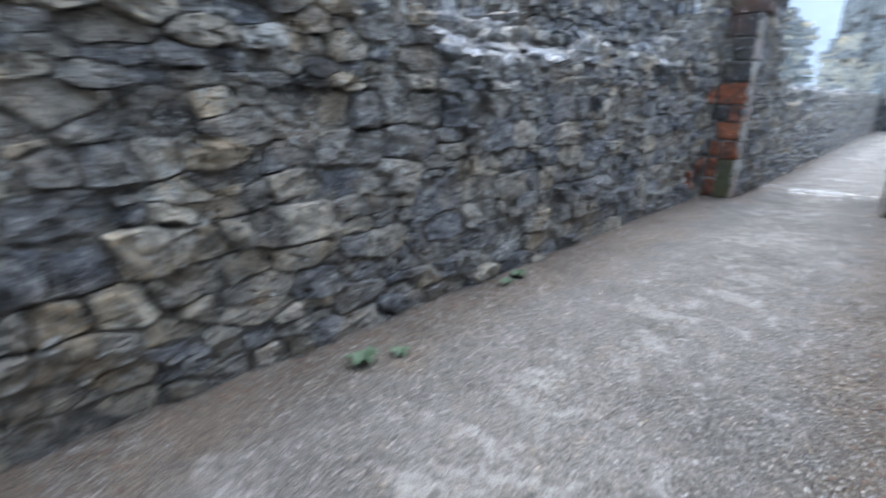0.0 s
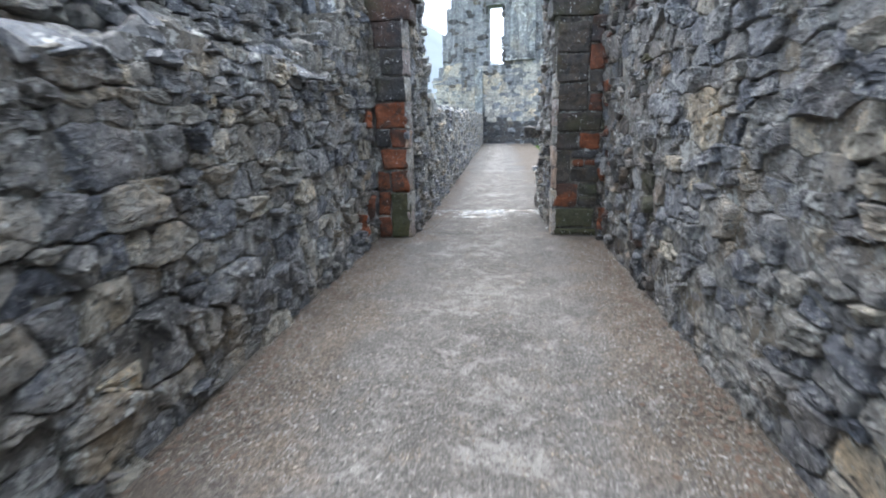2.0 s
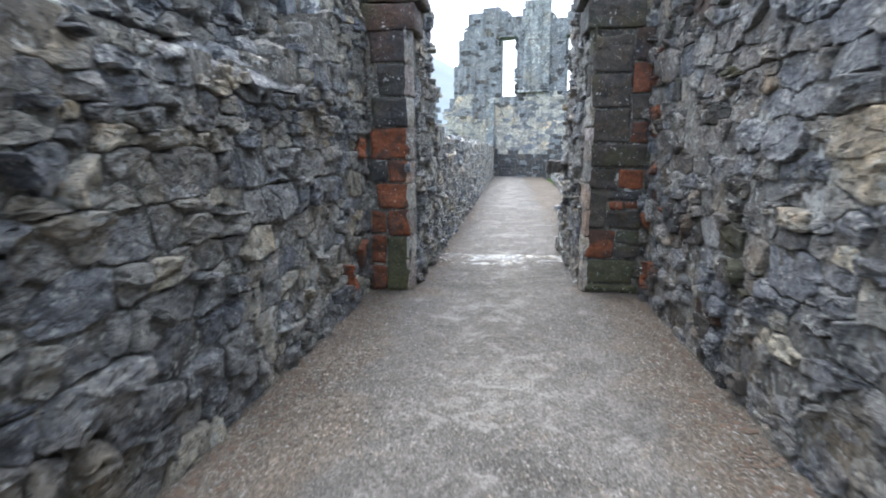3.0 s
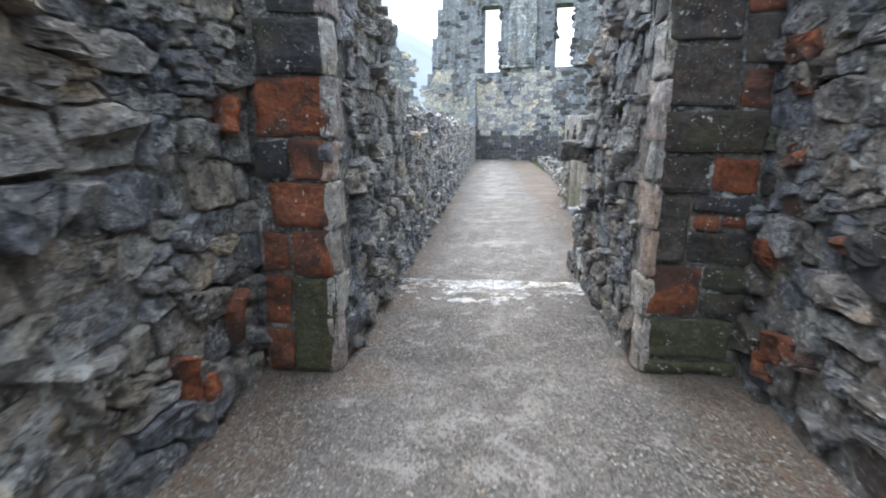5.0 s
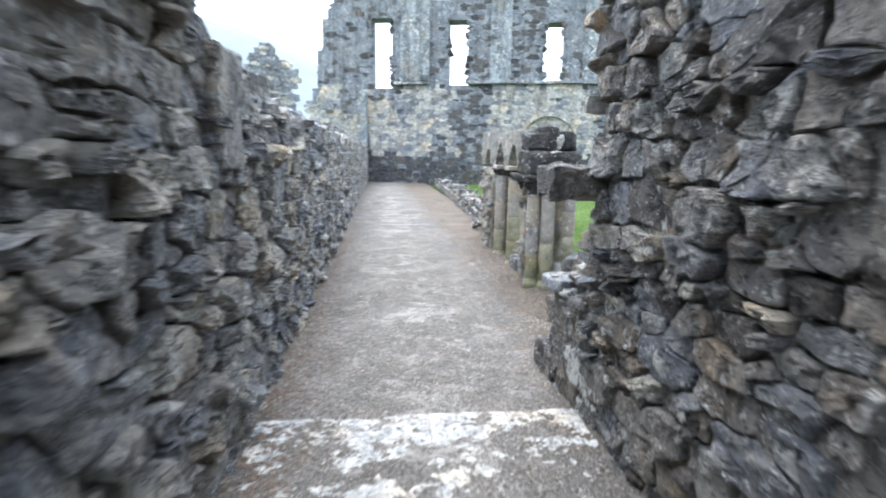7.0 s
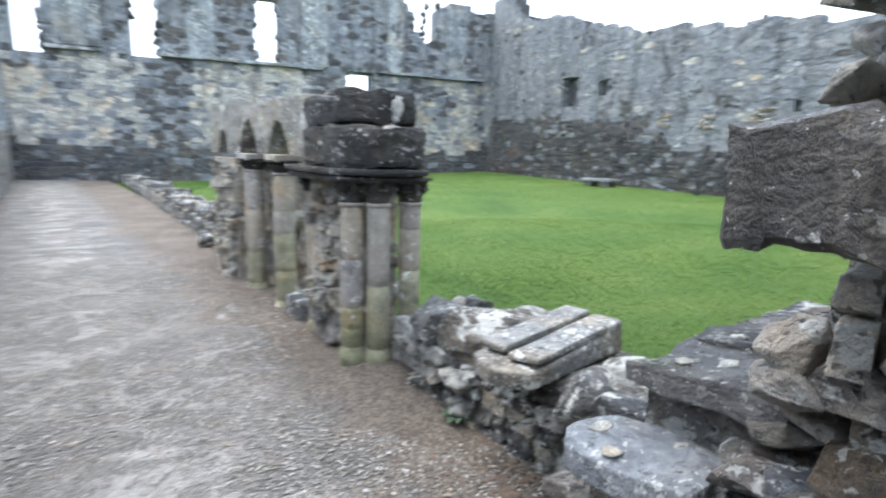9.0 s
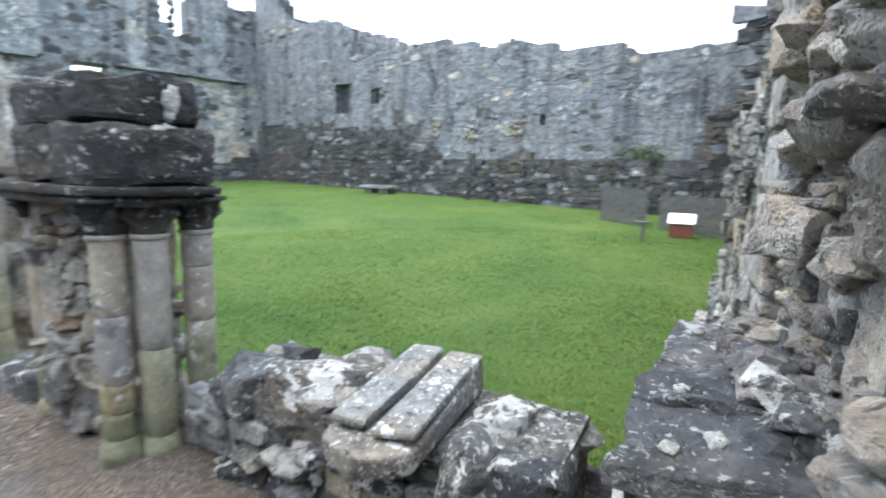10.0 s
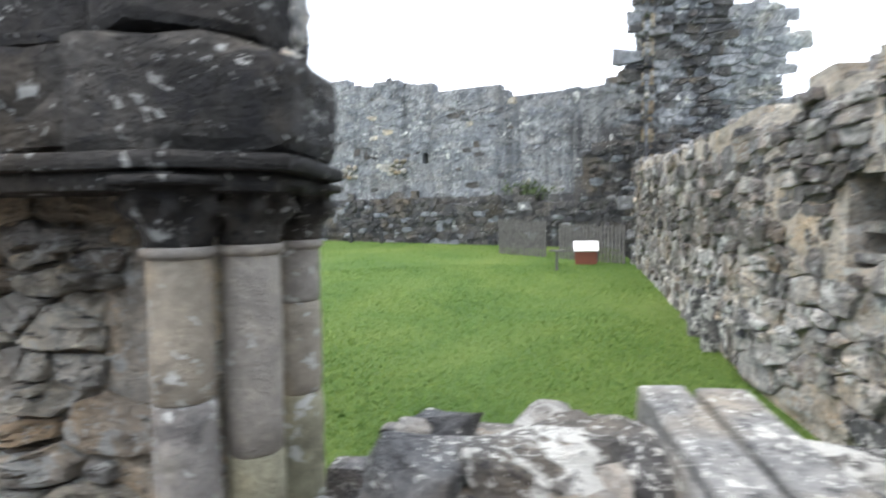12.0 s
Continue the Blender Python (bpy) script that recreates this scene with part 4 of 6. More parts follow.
for x, w, z0, z1 in ((2.75, 1.5, 5.1, 10.0), (6.9, 1.0, 5.1, 9.7), (11.3, 1.2, 5.1, 9.2), (15.0, 0.8, 5.1, 8.8), (18.0, 0.9, 5.2, 8.6), (0.1, 0.5, 1.8, 4.6)):
    u = on_far(x)
    c = FA + fd * u + fn * 0.05
    part("pilaster", block_bm((w, 0.22, z1 - z0), (c.x, c.y, (z0 + z1) / 2), 0.03, 0.03, 4, x, math.atan2(fd.y, fd.x)), M_FAR_SMOOTH, north)
for x0, x1, z in ((1.7, 4.3, 4.98), (5.4, 12.6, 5.02), (14.1, 19.8, 5.1)):
    for k in range(int((x1 - x0) / 0.9)):
        c = FA + fd * on_far(x0 + 0.9 * k + 0.45) + fn * 0.1
        part("string_course", block_bm((0.9 / fd.x - 0.02, 0.3, 0.14), (c.x, c.y, z + 0.01 * (k % 3)), 0.03, 0.015, 1, k, math.atan2(fd.y, fd.x)), M_FAR_SMOOTH, north)
for k in range(13):
    a = math.pi * (k + 0.5) / 13
    c = FA + fd * (on_far(9.3) + 1.25 * math.cos(a)) + fn * 0.1
    bm = block_bm((0.34, 0.25, 0.2), (0, 0, 0), 0.03, 0.01, 1, k)
    bmesh.ops.transform(bm, matrix=Matrix.Translation((c.x, c.y, 2.5 + 1.0 * math.sin(a))) @ Matrix.Rotation(math.atan2(fd.y, fd.x), 4, "Z") @ Matrix.Rotation(math.pi / 2 - a, 4, "Y"), verts=bm.verts)
    part("arch_stone", bm, M_FAR_CREAM, north)
for k, (u, z, w, h) in enumerate(((15.2, 2.55, 0.8, 0.5), (13.5, 2.45, 0.7, 0.45), (11.9, 2.6, 0.8, 0.5))):
    boulder_at = RA + rd * u + rn * 0.03
    for q in range(7):
        a = q * 0.9
        c = boulder_at + rd * (0.24 * math.cos(a) if q else 0)
        chunk("patch_stone", c.x, c.y, z + (0.17 * math.sin(a) if q else 0), 0.22, 0.16, 0.17, 400 + k * 9 + q, M_QUOIN if q % 3 else M_FAR_CREAM, east_far, math.atan2(rd.y, rd.x))

pillar_top = ragged([(0, 4.6), (0.5, 5.5), (0.9, 5.6), (1.2, 5.0), (1.55, 4.7)], 0.15, 18)
pillar = core("ruined_pillar", (-4.2, 30.5, 0), (1, 0, 0), (0, 1, 0), 1.55, 1.2, pillar_top, M_FAR, 0.2, base=-0.7, label="pale ruined stone pillar standing beyond the wall", category="ruin")
face_stones(pillar, (-4.2, 30.5, 0), (1, 0, 0), (0, -1, 0), 1.55, 5.6, inside_of(pillar_top), ((0.2, 0.5), (0.14, 0.28)), 0.06, picker((M_FAR, 4), (M_FAR_CREAM, 1)), COARSE, 73)
tower_top = ragged([(0, 5.95), (1.0, 6.05), (1.7, 6.3), (1.9, 6.1)], 0.1, 19)
tower = core("ruined_tower", (15.6, 9.4, 0), (0.1, -1, 0), (1, 0.1, 0), 1.9, 1.6, tower_top, M_FAR, 0.2, base=-0.7, label="pale square stump of a ruined tower behind the wall", category="ruin")
face_stones(tower, (15.6, 9.4, 0), (0.1, -1, 0), (-1, -0.1, 0), 1.9, 6.4, inside_of(tower_top), ((0.2, 0.5), (0.14, 0.28)), 0.05, picker((M_FAR, 3), (M_FAR_SMOOTH, 3)), COARSE, 74)
# yellowish quoins up the stump's corner
for k in range(24):
    part("quoin", block_bm((0.34 if k % 2 else 0.22, 0.22, 0.25), (12.08, 11.10, 0.2 + 0.26 * k), 0.02, 0.02, 1, k), M_QUOIN, stump)

# wet slates tipped over the broken edge of the west wall's ledge
rng = random.Random(18)
for k in range(44):
    y = rng.choice((rng.uniform(2.7, 4.6), rng.uniform(2.7, 4.6), rng.uniform(4.6, 7.4)))
    back = rng.random() < 0.5
    z = left_top(y - Y0) + (0.09 if back else 0.0)
    ob = chunk("ledge_slate", 0, 0, 0, rng.uniform(0.2, 0.3), rng.uniform(0.16, 0.36), rng.uniform(0.08, 0.15), 600 + k, M_SLATE if rng.random() < 0.4 else M_DARK, west, 0.0, 0.0, 0.8)
    ob.matrix_basis = Matrix.Translation((-0.47 if back else -0.28, y, z)) @ Matrix.Rotation(rng.uniform(-0.3, 0.3), 4, "Z") @ Matrix.Rotation(rng.uniform(0.15, 0.5), 4, "Y")
ob = chunk("ledge_slate", 0, 0, 0, 0.22, 0.36, 0.1, 661, M_SLATE, west, 0.0, 0.0, 0.85)
ob.matrix_basis = Matrix.Translation((-0.21, 6.82, 1.86)) @ Matrix.Rotation(0.75, 4, "Y")

# ---------------------------------------------------------------- doorway between corridor and cloister walk
jambs = empty("doorway_jamb", "dressed stone door jambs of red and dark grey sandstone blocks", "door jamb", kind="structure")
LEFT_ROWS = [(-0.14, 0.02, 0.0, 0.27, M_RED), (0.03, 0.27, 0.0, 0.58, M_ASHLAR), (-0.14, 0.02, 0.28, 0.60, M_RED), (0.045, 0.27, 0.59, 0.86, M_RED),
             (-0.07, 0.27, 0.87, 1.13, M_RED), (-0.14, 0.02, 0.61, 0.85, M_RED), (-0.14, 0.05, 1.14, 1.36, M_ASHLAR), (0.06, 0.27, 1.14, 1.36, M_RED), (-0.13, 0.27, 1.37, 1.69, M_RED),
             (-0.10, 0.27, 1.70, 1.99, M_ASHLAR), (-0.04, 0.27, 2.0, 2.30, M_ASHLAR), (-0.12, 0.27, 2.31, 2.62, M_ASHLAR)]
RIGHT_ROWS = [(2.08, 2.62, 0.0, 0.09, M_ASHLAR), (2.08, 2.58, 0.10, 0.35, M_ASHLAR), (2.08, 2.37, 0.36, 0.66, M_RED), (2.38, 2.62, 0.36, 0.50, M_ASHLAR), (2.38, 2.62, 0.51, 0.66, M_ASHLAR),
              (2.08, 2.27, 0.67, 1.06, M_ASHLAR), (2.28, 2.62, 0.67, 0.86, M_ASHLAR), (2.28, 2.43, 0.87, 0.96, M_RED), (2.44, 2.62, 0.87, 0.95, M_RED), (2.28, 2.62, 0.97, 1.06, M_ASHLAR),
              (2.08, 2.36, 1.07, 1.28, M_ASHLAR), (2.37, 2.62, 1.07, 1.28, M_RED), (2.08, 2.62, 1.29, 1.52, M_ASHLAR), (2.08, 2.46, 1.53, 1.86, M_ASHLAR), (2.47, 2.64, 1.53, 1.74, M_RED),
              (2.08, 2.45, 1.87, 2.2, M_ASHLAR), (2.46, 2.64, 1.75, 2.0, M_ASHLAR), (2.46, 2.64, 2.01, 2.3, M_RED), (2.08, 2.45, 2.21, 2.55, M_ASHLAR), (2.46, 2.64, 2.31, 2.62, M_ASHLAR)]
for k, (x0, x1, z0, z1, mat) in enumerate(LEFT_ROWS):
    mat = M_MOSSY if z1 < 0.6 and mat is not M_RED else mat
    part("dressed_block", block_bm((x1 - x0, 0.42, z1 - z0 - 0.008), ((x0 + x1) / 2, 9.06 + 0.21 + 0.008 * (k % 3), (z0 + z1) / 2), 0.026, 0.022, 3, k), mat, jambs)
for k, (x0, x1, z0, z1, mat) in enumerate(RIGHT_ROWS):
    mat = M_MOSSY if z1 < 0.36 and mat is not M_RED else mat
    part("dressed_block", block_bm((x1 - x0 - 0.008, 0.42, z1 - z0 - 0.008), ((x0 + x1) / 2, 9.24 + 0.21 + 0.008 * (k % 3), (z0 + z1) / 2), 0.026, 0.022, 3, 50 + k), mat, jambs)
# mortar in which the blocks are bedded
for x0, x1, y in ((-0.15, 0.285, 9.094), (2.065, 2.65, 9.274)):
    part("mortar_bed", block_bm((x1 - x0, 0.36, 2.62), ((x0 + x1) / 2, y + 0.18, 1.3), 0.01, 0.006, 6, x0), M_CORE, jambs)
# pale chamfered arrises towards the opening
z = 0.0
for k, h in enumerate((0.34, 0.25, 0.27, 0.27, 0.23, 0.33, 0.3, 0.3, 0.34)):
    for side in (0, 1):
        x, y = ((0.25, 9.07), (2.10, 9.25))[side]
        sx = 1 if side == 0 else -1
        deep = 0.15 + 0.09 * (k % 2)
        out = [(x, y + 0.0), (x + sx * 0.015, y), (x + sx * 0.055, y + 0.06), (x + sx * 0.055, y + deep), (x, y + deep)]
        mat = M_ASHLAR_PALE if side == 0 or k < 7 else M_ASHLAR
        part("quoin", prism_bm(out, z + 0.004, z + h - 0.004, 0.022, 0.02, k + 30 * side), mat, jambs)
    z += h
# springers leaning over the opening
for side in (0, 1):
    x, y, sx = ((0.05, 9.06, 1), (2.30, 9.24, -1))[side]
    for k in range(3):
        part("springer", block_bm((0.55, 0.5, 0.25), (x + sx * (0.03 + 0.07 * k), y + 0.25, 2.74 + 0.26 * k), 0.03, 0.02, 2, 90 + k + side * 7), M_ASHLAR, jambs)
# red stones let into the corridor's walls beside the door
rng = random.Random(5)
for k in range(9):
    z = (0.2, 0.34, 0.78, 0.95, 1.3, 1.62, 1.8, 2.1, 2.35)[k]
    ob = new("red_stone", fine_mesh(k % 24, M_RED))
    ob.parent = east
    ob.matrix_basis = Matrix.Translation((2.652, 9.12 - 0.28 * rng.random() - (0.5 if k == 3 else 0), z)) @ Matrix.Rotation(radians(-90), 4, "Y") @ Matrix.Rotation(radians(90), 4, "Z") @ Matrix.Diagonal((rng.uniform(0.14, 0.3), rng.uniform(0.09, 0.17), 0.06, 1))
for k, (y, z, w, h) in enumerate(((8.25, 0.33, 0.16, 0.26), (8.42, 0.22, 0.13, 0.14), (8.78, 0.45, 0.22, 0.3), (8.85, 1.5, 0.2, 0.25), (7.3, 1.27, 0.2, 0.14))):
    ob = new("red_stone", fine_mesh((k * 5) % 24, M_RED if k != 4 else M_PALE))
    ob.parent = west
    ob.matrix_basis = Matrix.Translation((-0.205, y, z)) @ Matrix.Rotation(radians(90), 4, "Y") @ Matrix.Rotation(radians(90), 4, "Z") @ Matrix.Diagonal((w, h, 0.09, 1))

# worn stone threshold, wet, half buried in the gravel
threshold = empty("threshold", "worn pale paving at the doorway, wet and half buried in gravel", "threshold", kind="structure")


def worn(x, y):
    """Height of the worn paving: it stands out of the gravel only in broken patches, fewer away from the far edge."""
    away = 11.17 - y
    bury = 0.30 * away + 0.10 * max(0, away - 0.25) + 0.10 * abs(x - 1.25) ** 2 * (away > 0.1)
    lumps = 0.6 * noise.noise((x * 5, y * 8, 1.5)) + 0.45 * noise.noise((x * 14, y * 20, 4.5)) + 0.3 * noise.noise((x * 37, y * 44, 7.5))
    return path_height(x, y) + max(-0.02, min(0.010, 0.035 * (lumps * 0.55 + 0.09 - bury)))


for a, c in ((0.33, 0.72), (0.724, 1.21), (1.214, 1.63), (1.634, 2.02)):
    ob = sheet("paving_slab", a, c, 10.35, 11.19, int((c - a) / 0.011), 76, worn, M_SILL)
    ob.parent = threshold

# upright slab on the west wall of the walk
slab = part("standing_slab", block_bm((0.10, 0.34, 0.5), (0.30, 10.95, 1.55), 0.02, 0.02, 2, 3), M_DARK, cloister_west)

# ---------------------------------------------------------------- arcade between walk and lawn
def shaft(owner, x, y, z0, z1, r, joints, seed):
    """A shaft of stacked drums on a moulded base, green with algae low down."""
    part("shaft_base", ring_bm([(r * 1.25, z0 - 0.06), (r * 1.27, z0 + 0.03), (r * 1.18, z0 + 0.055), (r * 1.1, z0 + 0.06), (r * 1.05, z0 + 0.09)], (x, y, 0), 18, 0.008, seed), M_SHAFT_GREEN, owner, "green algae-stained base", True)
    cuts = [z0 + 0.085, *joints, z1]
    for k, (a, c) in enumerate(zip(cuts, cuts[1:])):
        steps = [(r - 0.006, a), (r - 0.001, a + 0.006)] + [(r + 0.002 * noise.noise((seed, a, q)), a + (c - a) * q / 5) for q in range(1, 5)] + [(r - 0.001, c - 0.006), (r - 0.006, c)]
        part("drum", ring_bm(steps, (x + 0.004 * noise.noise((seed, k, 1)), y + 0.004 * noise.noise((seed, k, 5)), 0), 18, 0.005, seed + k * 7), M_SHAFT_GREEN if c < 0.66 else M_SHAFT, owner, smooth=True)
    part("neck_ring", ring_bm([(r, z1 - 0.025), (r * 1.14, z1 - 0.018), (r * 1.16, z1 - 0.006), (r * 1.05, z1)], (x, y, 0), 18, 0.002, seed), M_SHAFT, owner, smooth=True)


def capital(owner, x, y, z0, z1, r, R, seed):
    """A bell with eight curling leaves under a small moulded top."""
    bm, rows, n = bmesh.new(), [], 48
    for k in range(11):
        f = k / 10
        bell = r + (R * 0.8 - r) * f**1.5
        curl = math.exp(-((f - 0.62) / 0.2) ** 2)
        rows.append([bm.verts.new((x + q * math.cos(a), y + q * math.sin(a), z0 + (z1 - z0) * f)) for a in [6.2832 * s / n for s in range(n)]
                     for q in [bell + (R - r) * 0.55 * curl * max(0, math.cos(8 * a + seed)) ** 0.7 - 0.012 * curl * (math.cos(8 * a + seed) < -0.2) + 0.007 * noise.noise((a * 4, f * 6, seed))]])
    rows.append([bm.verts.new((x + R * 1.02 * math.cos(6.2832 * s / n), y + R * 1.02 * math.sin(6.2832 * s / n), z1 + 0.002)) for s in range(n)])
    rows.append([bm.verts.new((x + R * 1.02 * math.cos(6.2832 * s / n), y + R * 1.02 * math.sin(6.2832 * s / n), z1 + 0.018)) for s in range(n)])
    for lo, hi in zip(rows, rows[1:]):
        for a in range(n):
            bm.faces.new((lo[a], lo[(a + 1) % n], hi[(a + 1) % n], hi[a]))
    bm.faces.new(rows[0][::-1])
    bm.faces.new(rows[-1])
    return part("capital", bm, M_HEAD, owner, "leaf-carved dark capital", True)


def rubble_pier(owner, x0, x1, y0, y1, z1, seed, faces="WS"):
    core("pier_core", (x0, y0, 0), (0, 1, 0), (1, 0, 0), y1 - y0, x1 - x0, lambda u: z1, M_MORTAR, 0.13, base=-0.2, rough=0.02, parent=owner)
    if "W" in faces:
        face_stones(owner, (x0, y0, 0), (0, 1, 0), (-1, 0, 0), y1 - y0, z1, lambda u, z: 0.02 < u < y1 - y0 - 0.02 and -0.02 < z < z1, ((0.1, 0.24), (0.07, 0.16)), 0.05, picker((M_BROKEN, 5), (M_BUFF, 5)), FINE, seed, near=lambda u, z: True, name="pier_stone")
    if "S" in faces:
        face_stones(owner, (x0, y0, 0), (1, 0, 0), (0, -1, 0), x1 - x0, z1, lambda u, z: 0.02 < u < x1 - x0 - 0.02 and -0.2 < z < z1, ((0.12, 0.28), (0.08, 0.17)), 0.05, picker((M_BROKEN, 4), (M_BUFF, 5)), FINE, seed + 1, near=lambda u, z: True, name="pier_stone")


pier = empty("arcade_pier", "rubble cloister pier with sandstone shafts and a heavy dark head", "pier", "cloister arcade")
rubble_pier(pier, 2.58, 2.84, 13.72, 14.42, 1.2, 201)
for k, (x, y, joints) in enumerate(((2.58, 13.50, (0.55,)), (2.79, 13.50, (0.28, 0.62, 0.86)), (2.465, 13.59, (0.3, 0.42, 0.7)), (2.63, 14.49, (0.4, 0.8)))):
    shaft(pier, x, y, (0.09, 0.02, 0.10, 0.0)[k], 1.02, 0.064 if k < 3 else 0.05, joints, k * 3)
    capital(pier, x, y, 1.02, 1.14, 0.066, 0.125, k)
PLAN = [(2.46, 14.56), (2.35, 14.04), (2.35, 13.55), (2.50, 13.36), (2.82, 13.38), (2.90, 13.50), (2.92, 14.56)]
shrink = lambda d: [(2.64 + (x - 2.64) * (1 - d), 13.9 + (y - 13.9) * (1 - d)) for x, y in PLAN]  # noqa: E731
part("abacus", prism_bm(shrink(-0.02), 1.17, 1.205, 0.012, 0.006, 1), M_HEAD, pier)
part("necking", prism_bm(shrink(0.04), 1.13, 1.172, 0.012, 0.006, 2), M_HEAD, pier)
for k, (y0, y1, inset) in enumerate(((13.37, 13.78, 0.0), (13.79, 14.10, 0.03), (14.11, 14.56, 0.2))):
    out = [(2.38 + inset, y1), (2.38 + inset, y0 + (0.2 if k == 0 else 0)), (2.50 + inset, y0), (2.80, y0 + 0.01), (2.89, y0 + (0.14 if k == 0 else 0)), (2.91, y1)]
    part("head_stone", prism_bm(out, 1.206, 1.437, 0.035, 0.024, 13 + k), M_HEAD, pier, "dark weathered head block")
TOPS = [(13.42, 13.74, 1.60, 0.0), (13.75, 14.06, 1.615, 0.03), (14.07, 14.56, 1.675, 0.2)]
for k, (y0, y1, z1, inset) in enumerate(TOPS):
    out = [(2.40 + inset, y1), (2.40 + inset, y0 + (0.2 if k == 0 else 0.002)), (2.52 + inset, y0), (2.78, y0 + 0.01), (2.86, y0 + (0.14 if k == 0 else 0)), (2.88, y1)]
    part("top_stone", prism_bm(out, 1.44, z1, 0.03, 0.024, 4 + k, lambda x, y: 0.02 * math.sin(y * 9)), M_HEAD, pier)
# lichen blotches grown over the head
for k, (x, z, w, h) in enumerate(((2.60, 1.535, 0.034, 0.05), (2.585, 1.472, 0.02, 0.022), (2.56, 1.40, 0.05, 0.042), (2.595, 1.365, 0.024, 0.03))):
    bm = bmesh.new()
    bmesh.ops.create_icosphere(bm, subdivisions=3, radius=1.0)
    for v in bm.verts:
        v.co *= 1 + 0.5 * noise.noise(v.co * 1.9 + Vector((k * 5, 0, 0))) + 0.2 * noise.noise(v.co * 5)
    bmesh.ops.scale(bm, vec=(w, 0.013, h), verts=bm.verts)
    bmesh.ops.translate(bm, vec=(x + 0.03, 13.385, z), verts=bm.verts)
    part("lichen_spot", bm, M_LICHEN, pier, "white lichen blotch", True)

arcade = empty("arcade_bay", "twin sandstone columns carrying small pointed arches against a rubble pier", "arcade", "cloister arcade")
rubble_pier(arcade, 2.88, 3.12, 15.36, 17.2, 1.2, 211, "WS")
rubble_pier(arcade, 2.64, 2.9, 16.35, 17.15, 1.22, 213, "WS")
for k, (y, joints) in enumerate(((15.22, (0.3, 0.62, 0.8)), (15.97, (0.35, 0.75)))):
    shaft(arcade, 2.69, y, -0.04, 1.12, 0.085, joints, 20 + k)
    capital(arcade, 2.69, y, 1.12, 1.2, 0.088, 0.15, 5 + k)
    part("abacus", block_bm((0.25, 0.27, 0.06), (2.7, y, 1.235), 0.014, 0.005, 1, k), M_SHAFT, arcade)


def head_slab(y0, y1, z0, z1, arches, x0, x1, mat, owner, seed):
    """A wall head over pointed arches, cut through the slab."""
    pts = [(y0, z0)]
    for c, half, apex in arches:
        for k in range(13):
            f = k / 12 * 2 - 1
            pts.append((c + half * f, z0 + (apex - z0) * (1 - abs(f) ** 1.9) ** 0.75))
    pts += [(y1, z0)]
    for k in range(9):
        f = k / 8
        pts.append((y1 + (y0 - y1) * f, z1(y1 + (y0 - y1) * f)))
    bm = bmesh.new()
    front = [bm.verts.new((x0, y, z)) for y, z in pts]
    rear = [bm.verts.new((x1, y, z)) for y, z in pts]
    bm.faces.new(front)
    bm.faces.new(rear[::-1])
    n = len(pts)
    for k in range(n):
        bm.faces.new((front[k], rear[k], rear[(k + 1) % n], front[(k + 1) % n]))
    bmesh.ops.recalc_face_normals(bm, faces=bm.faces)
    bmesh.ops.triangulate(bm, faces=bm.faces[:])
    bmesh.ops.subdivide_edges(bm, edges=[e for e in bm.edges if e.calc_length() > 0.15], cuts=2)
    for v in bm.verts:
        v.co += noise.noise_vector(v.co * 6 + Vector((seed, 0, 0))) * 0.014
    return part("arch_head", bm, mat, owner)


head_slab(14.57, 17.25, 1.265, lambda y: 1.69 + 0.035 * (y - 14.9), ((15.19, 0.24, 1.54), (15.94, 0.26, 1.575), (16.75, 0.2, 1.5)), 2.64, 2.88, M_ARCH, arcade, 3)
part("arch_backing", block_bm((0.22, 1.85, 0.42), (3.0, 16.25, 1.43), 0.03, 0.02, 3, 4), M_ARCH, arcade)
for k, (y, w, x) in enumerate(((14.84, 0.36, 2.74), (14.9, 0.3, 3.0))):
    part("sill_stone", block_bm((0.3, w, 0.2), (x, y, 0.06 + 0.03 * k), 0.03, 0.02, 2, 8 + k), M_CAP, arcade)

# ---------------------------------------------------------------- low wall with its copings
low_top = ragged([(0, 0.36), (0.5, 0.40), (1.5, 0.41)], 0.03, 12)
low = core("low_wall", (2.68, 11.86, 0), (0, 1, 0), (1, 0, 0), 1.44, 0.5, low_top, M_CORE, 0.1, base=-0.4, rough=0.02, label="low lichened rubble wall between walk and lawn")
face_stones(low, (2.68, 11.86, 0), (0, 1, 0), (-1, 0, 0), 1.42, 0.5, inside_of(low_top, margin=0.05), ((0.1, 0.28), (0.07, 0.16)), 0.05, picker((M_STREAK, 4), (M_CAP, 4), (M_BUFF, 2)), FINE, 221, near=lambda u, z: True)
face_stones(low, (3.18, 11.86, 0), (0, 1, 0), (1, 0, 0), 1.42, 0.5, inside_of(low_top, low=-0.3, margin=0.08), ((0.12, 0.3), (0.08, 0.16)), 0.05, picker((M_PALE, 3), (M_DARK, 3)), MID, 222)


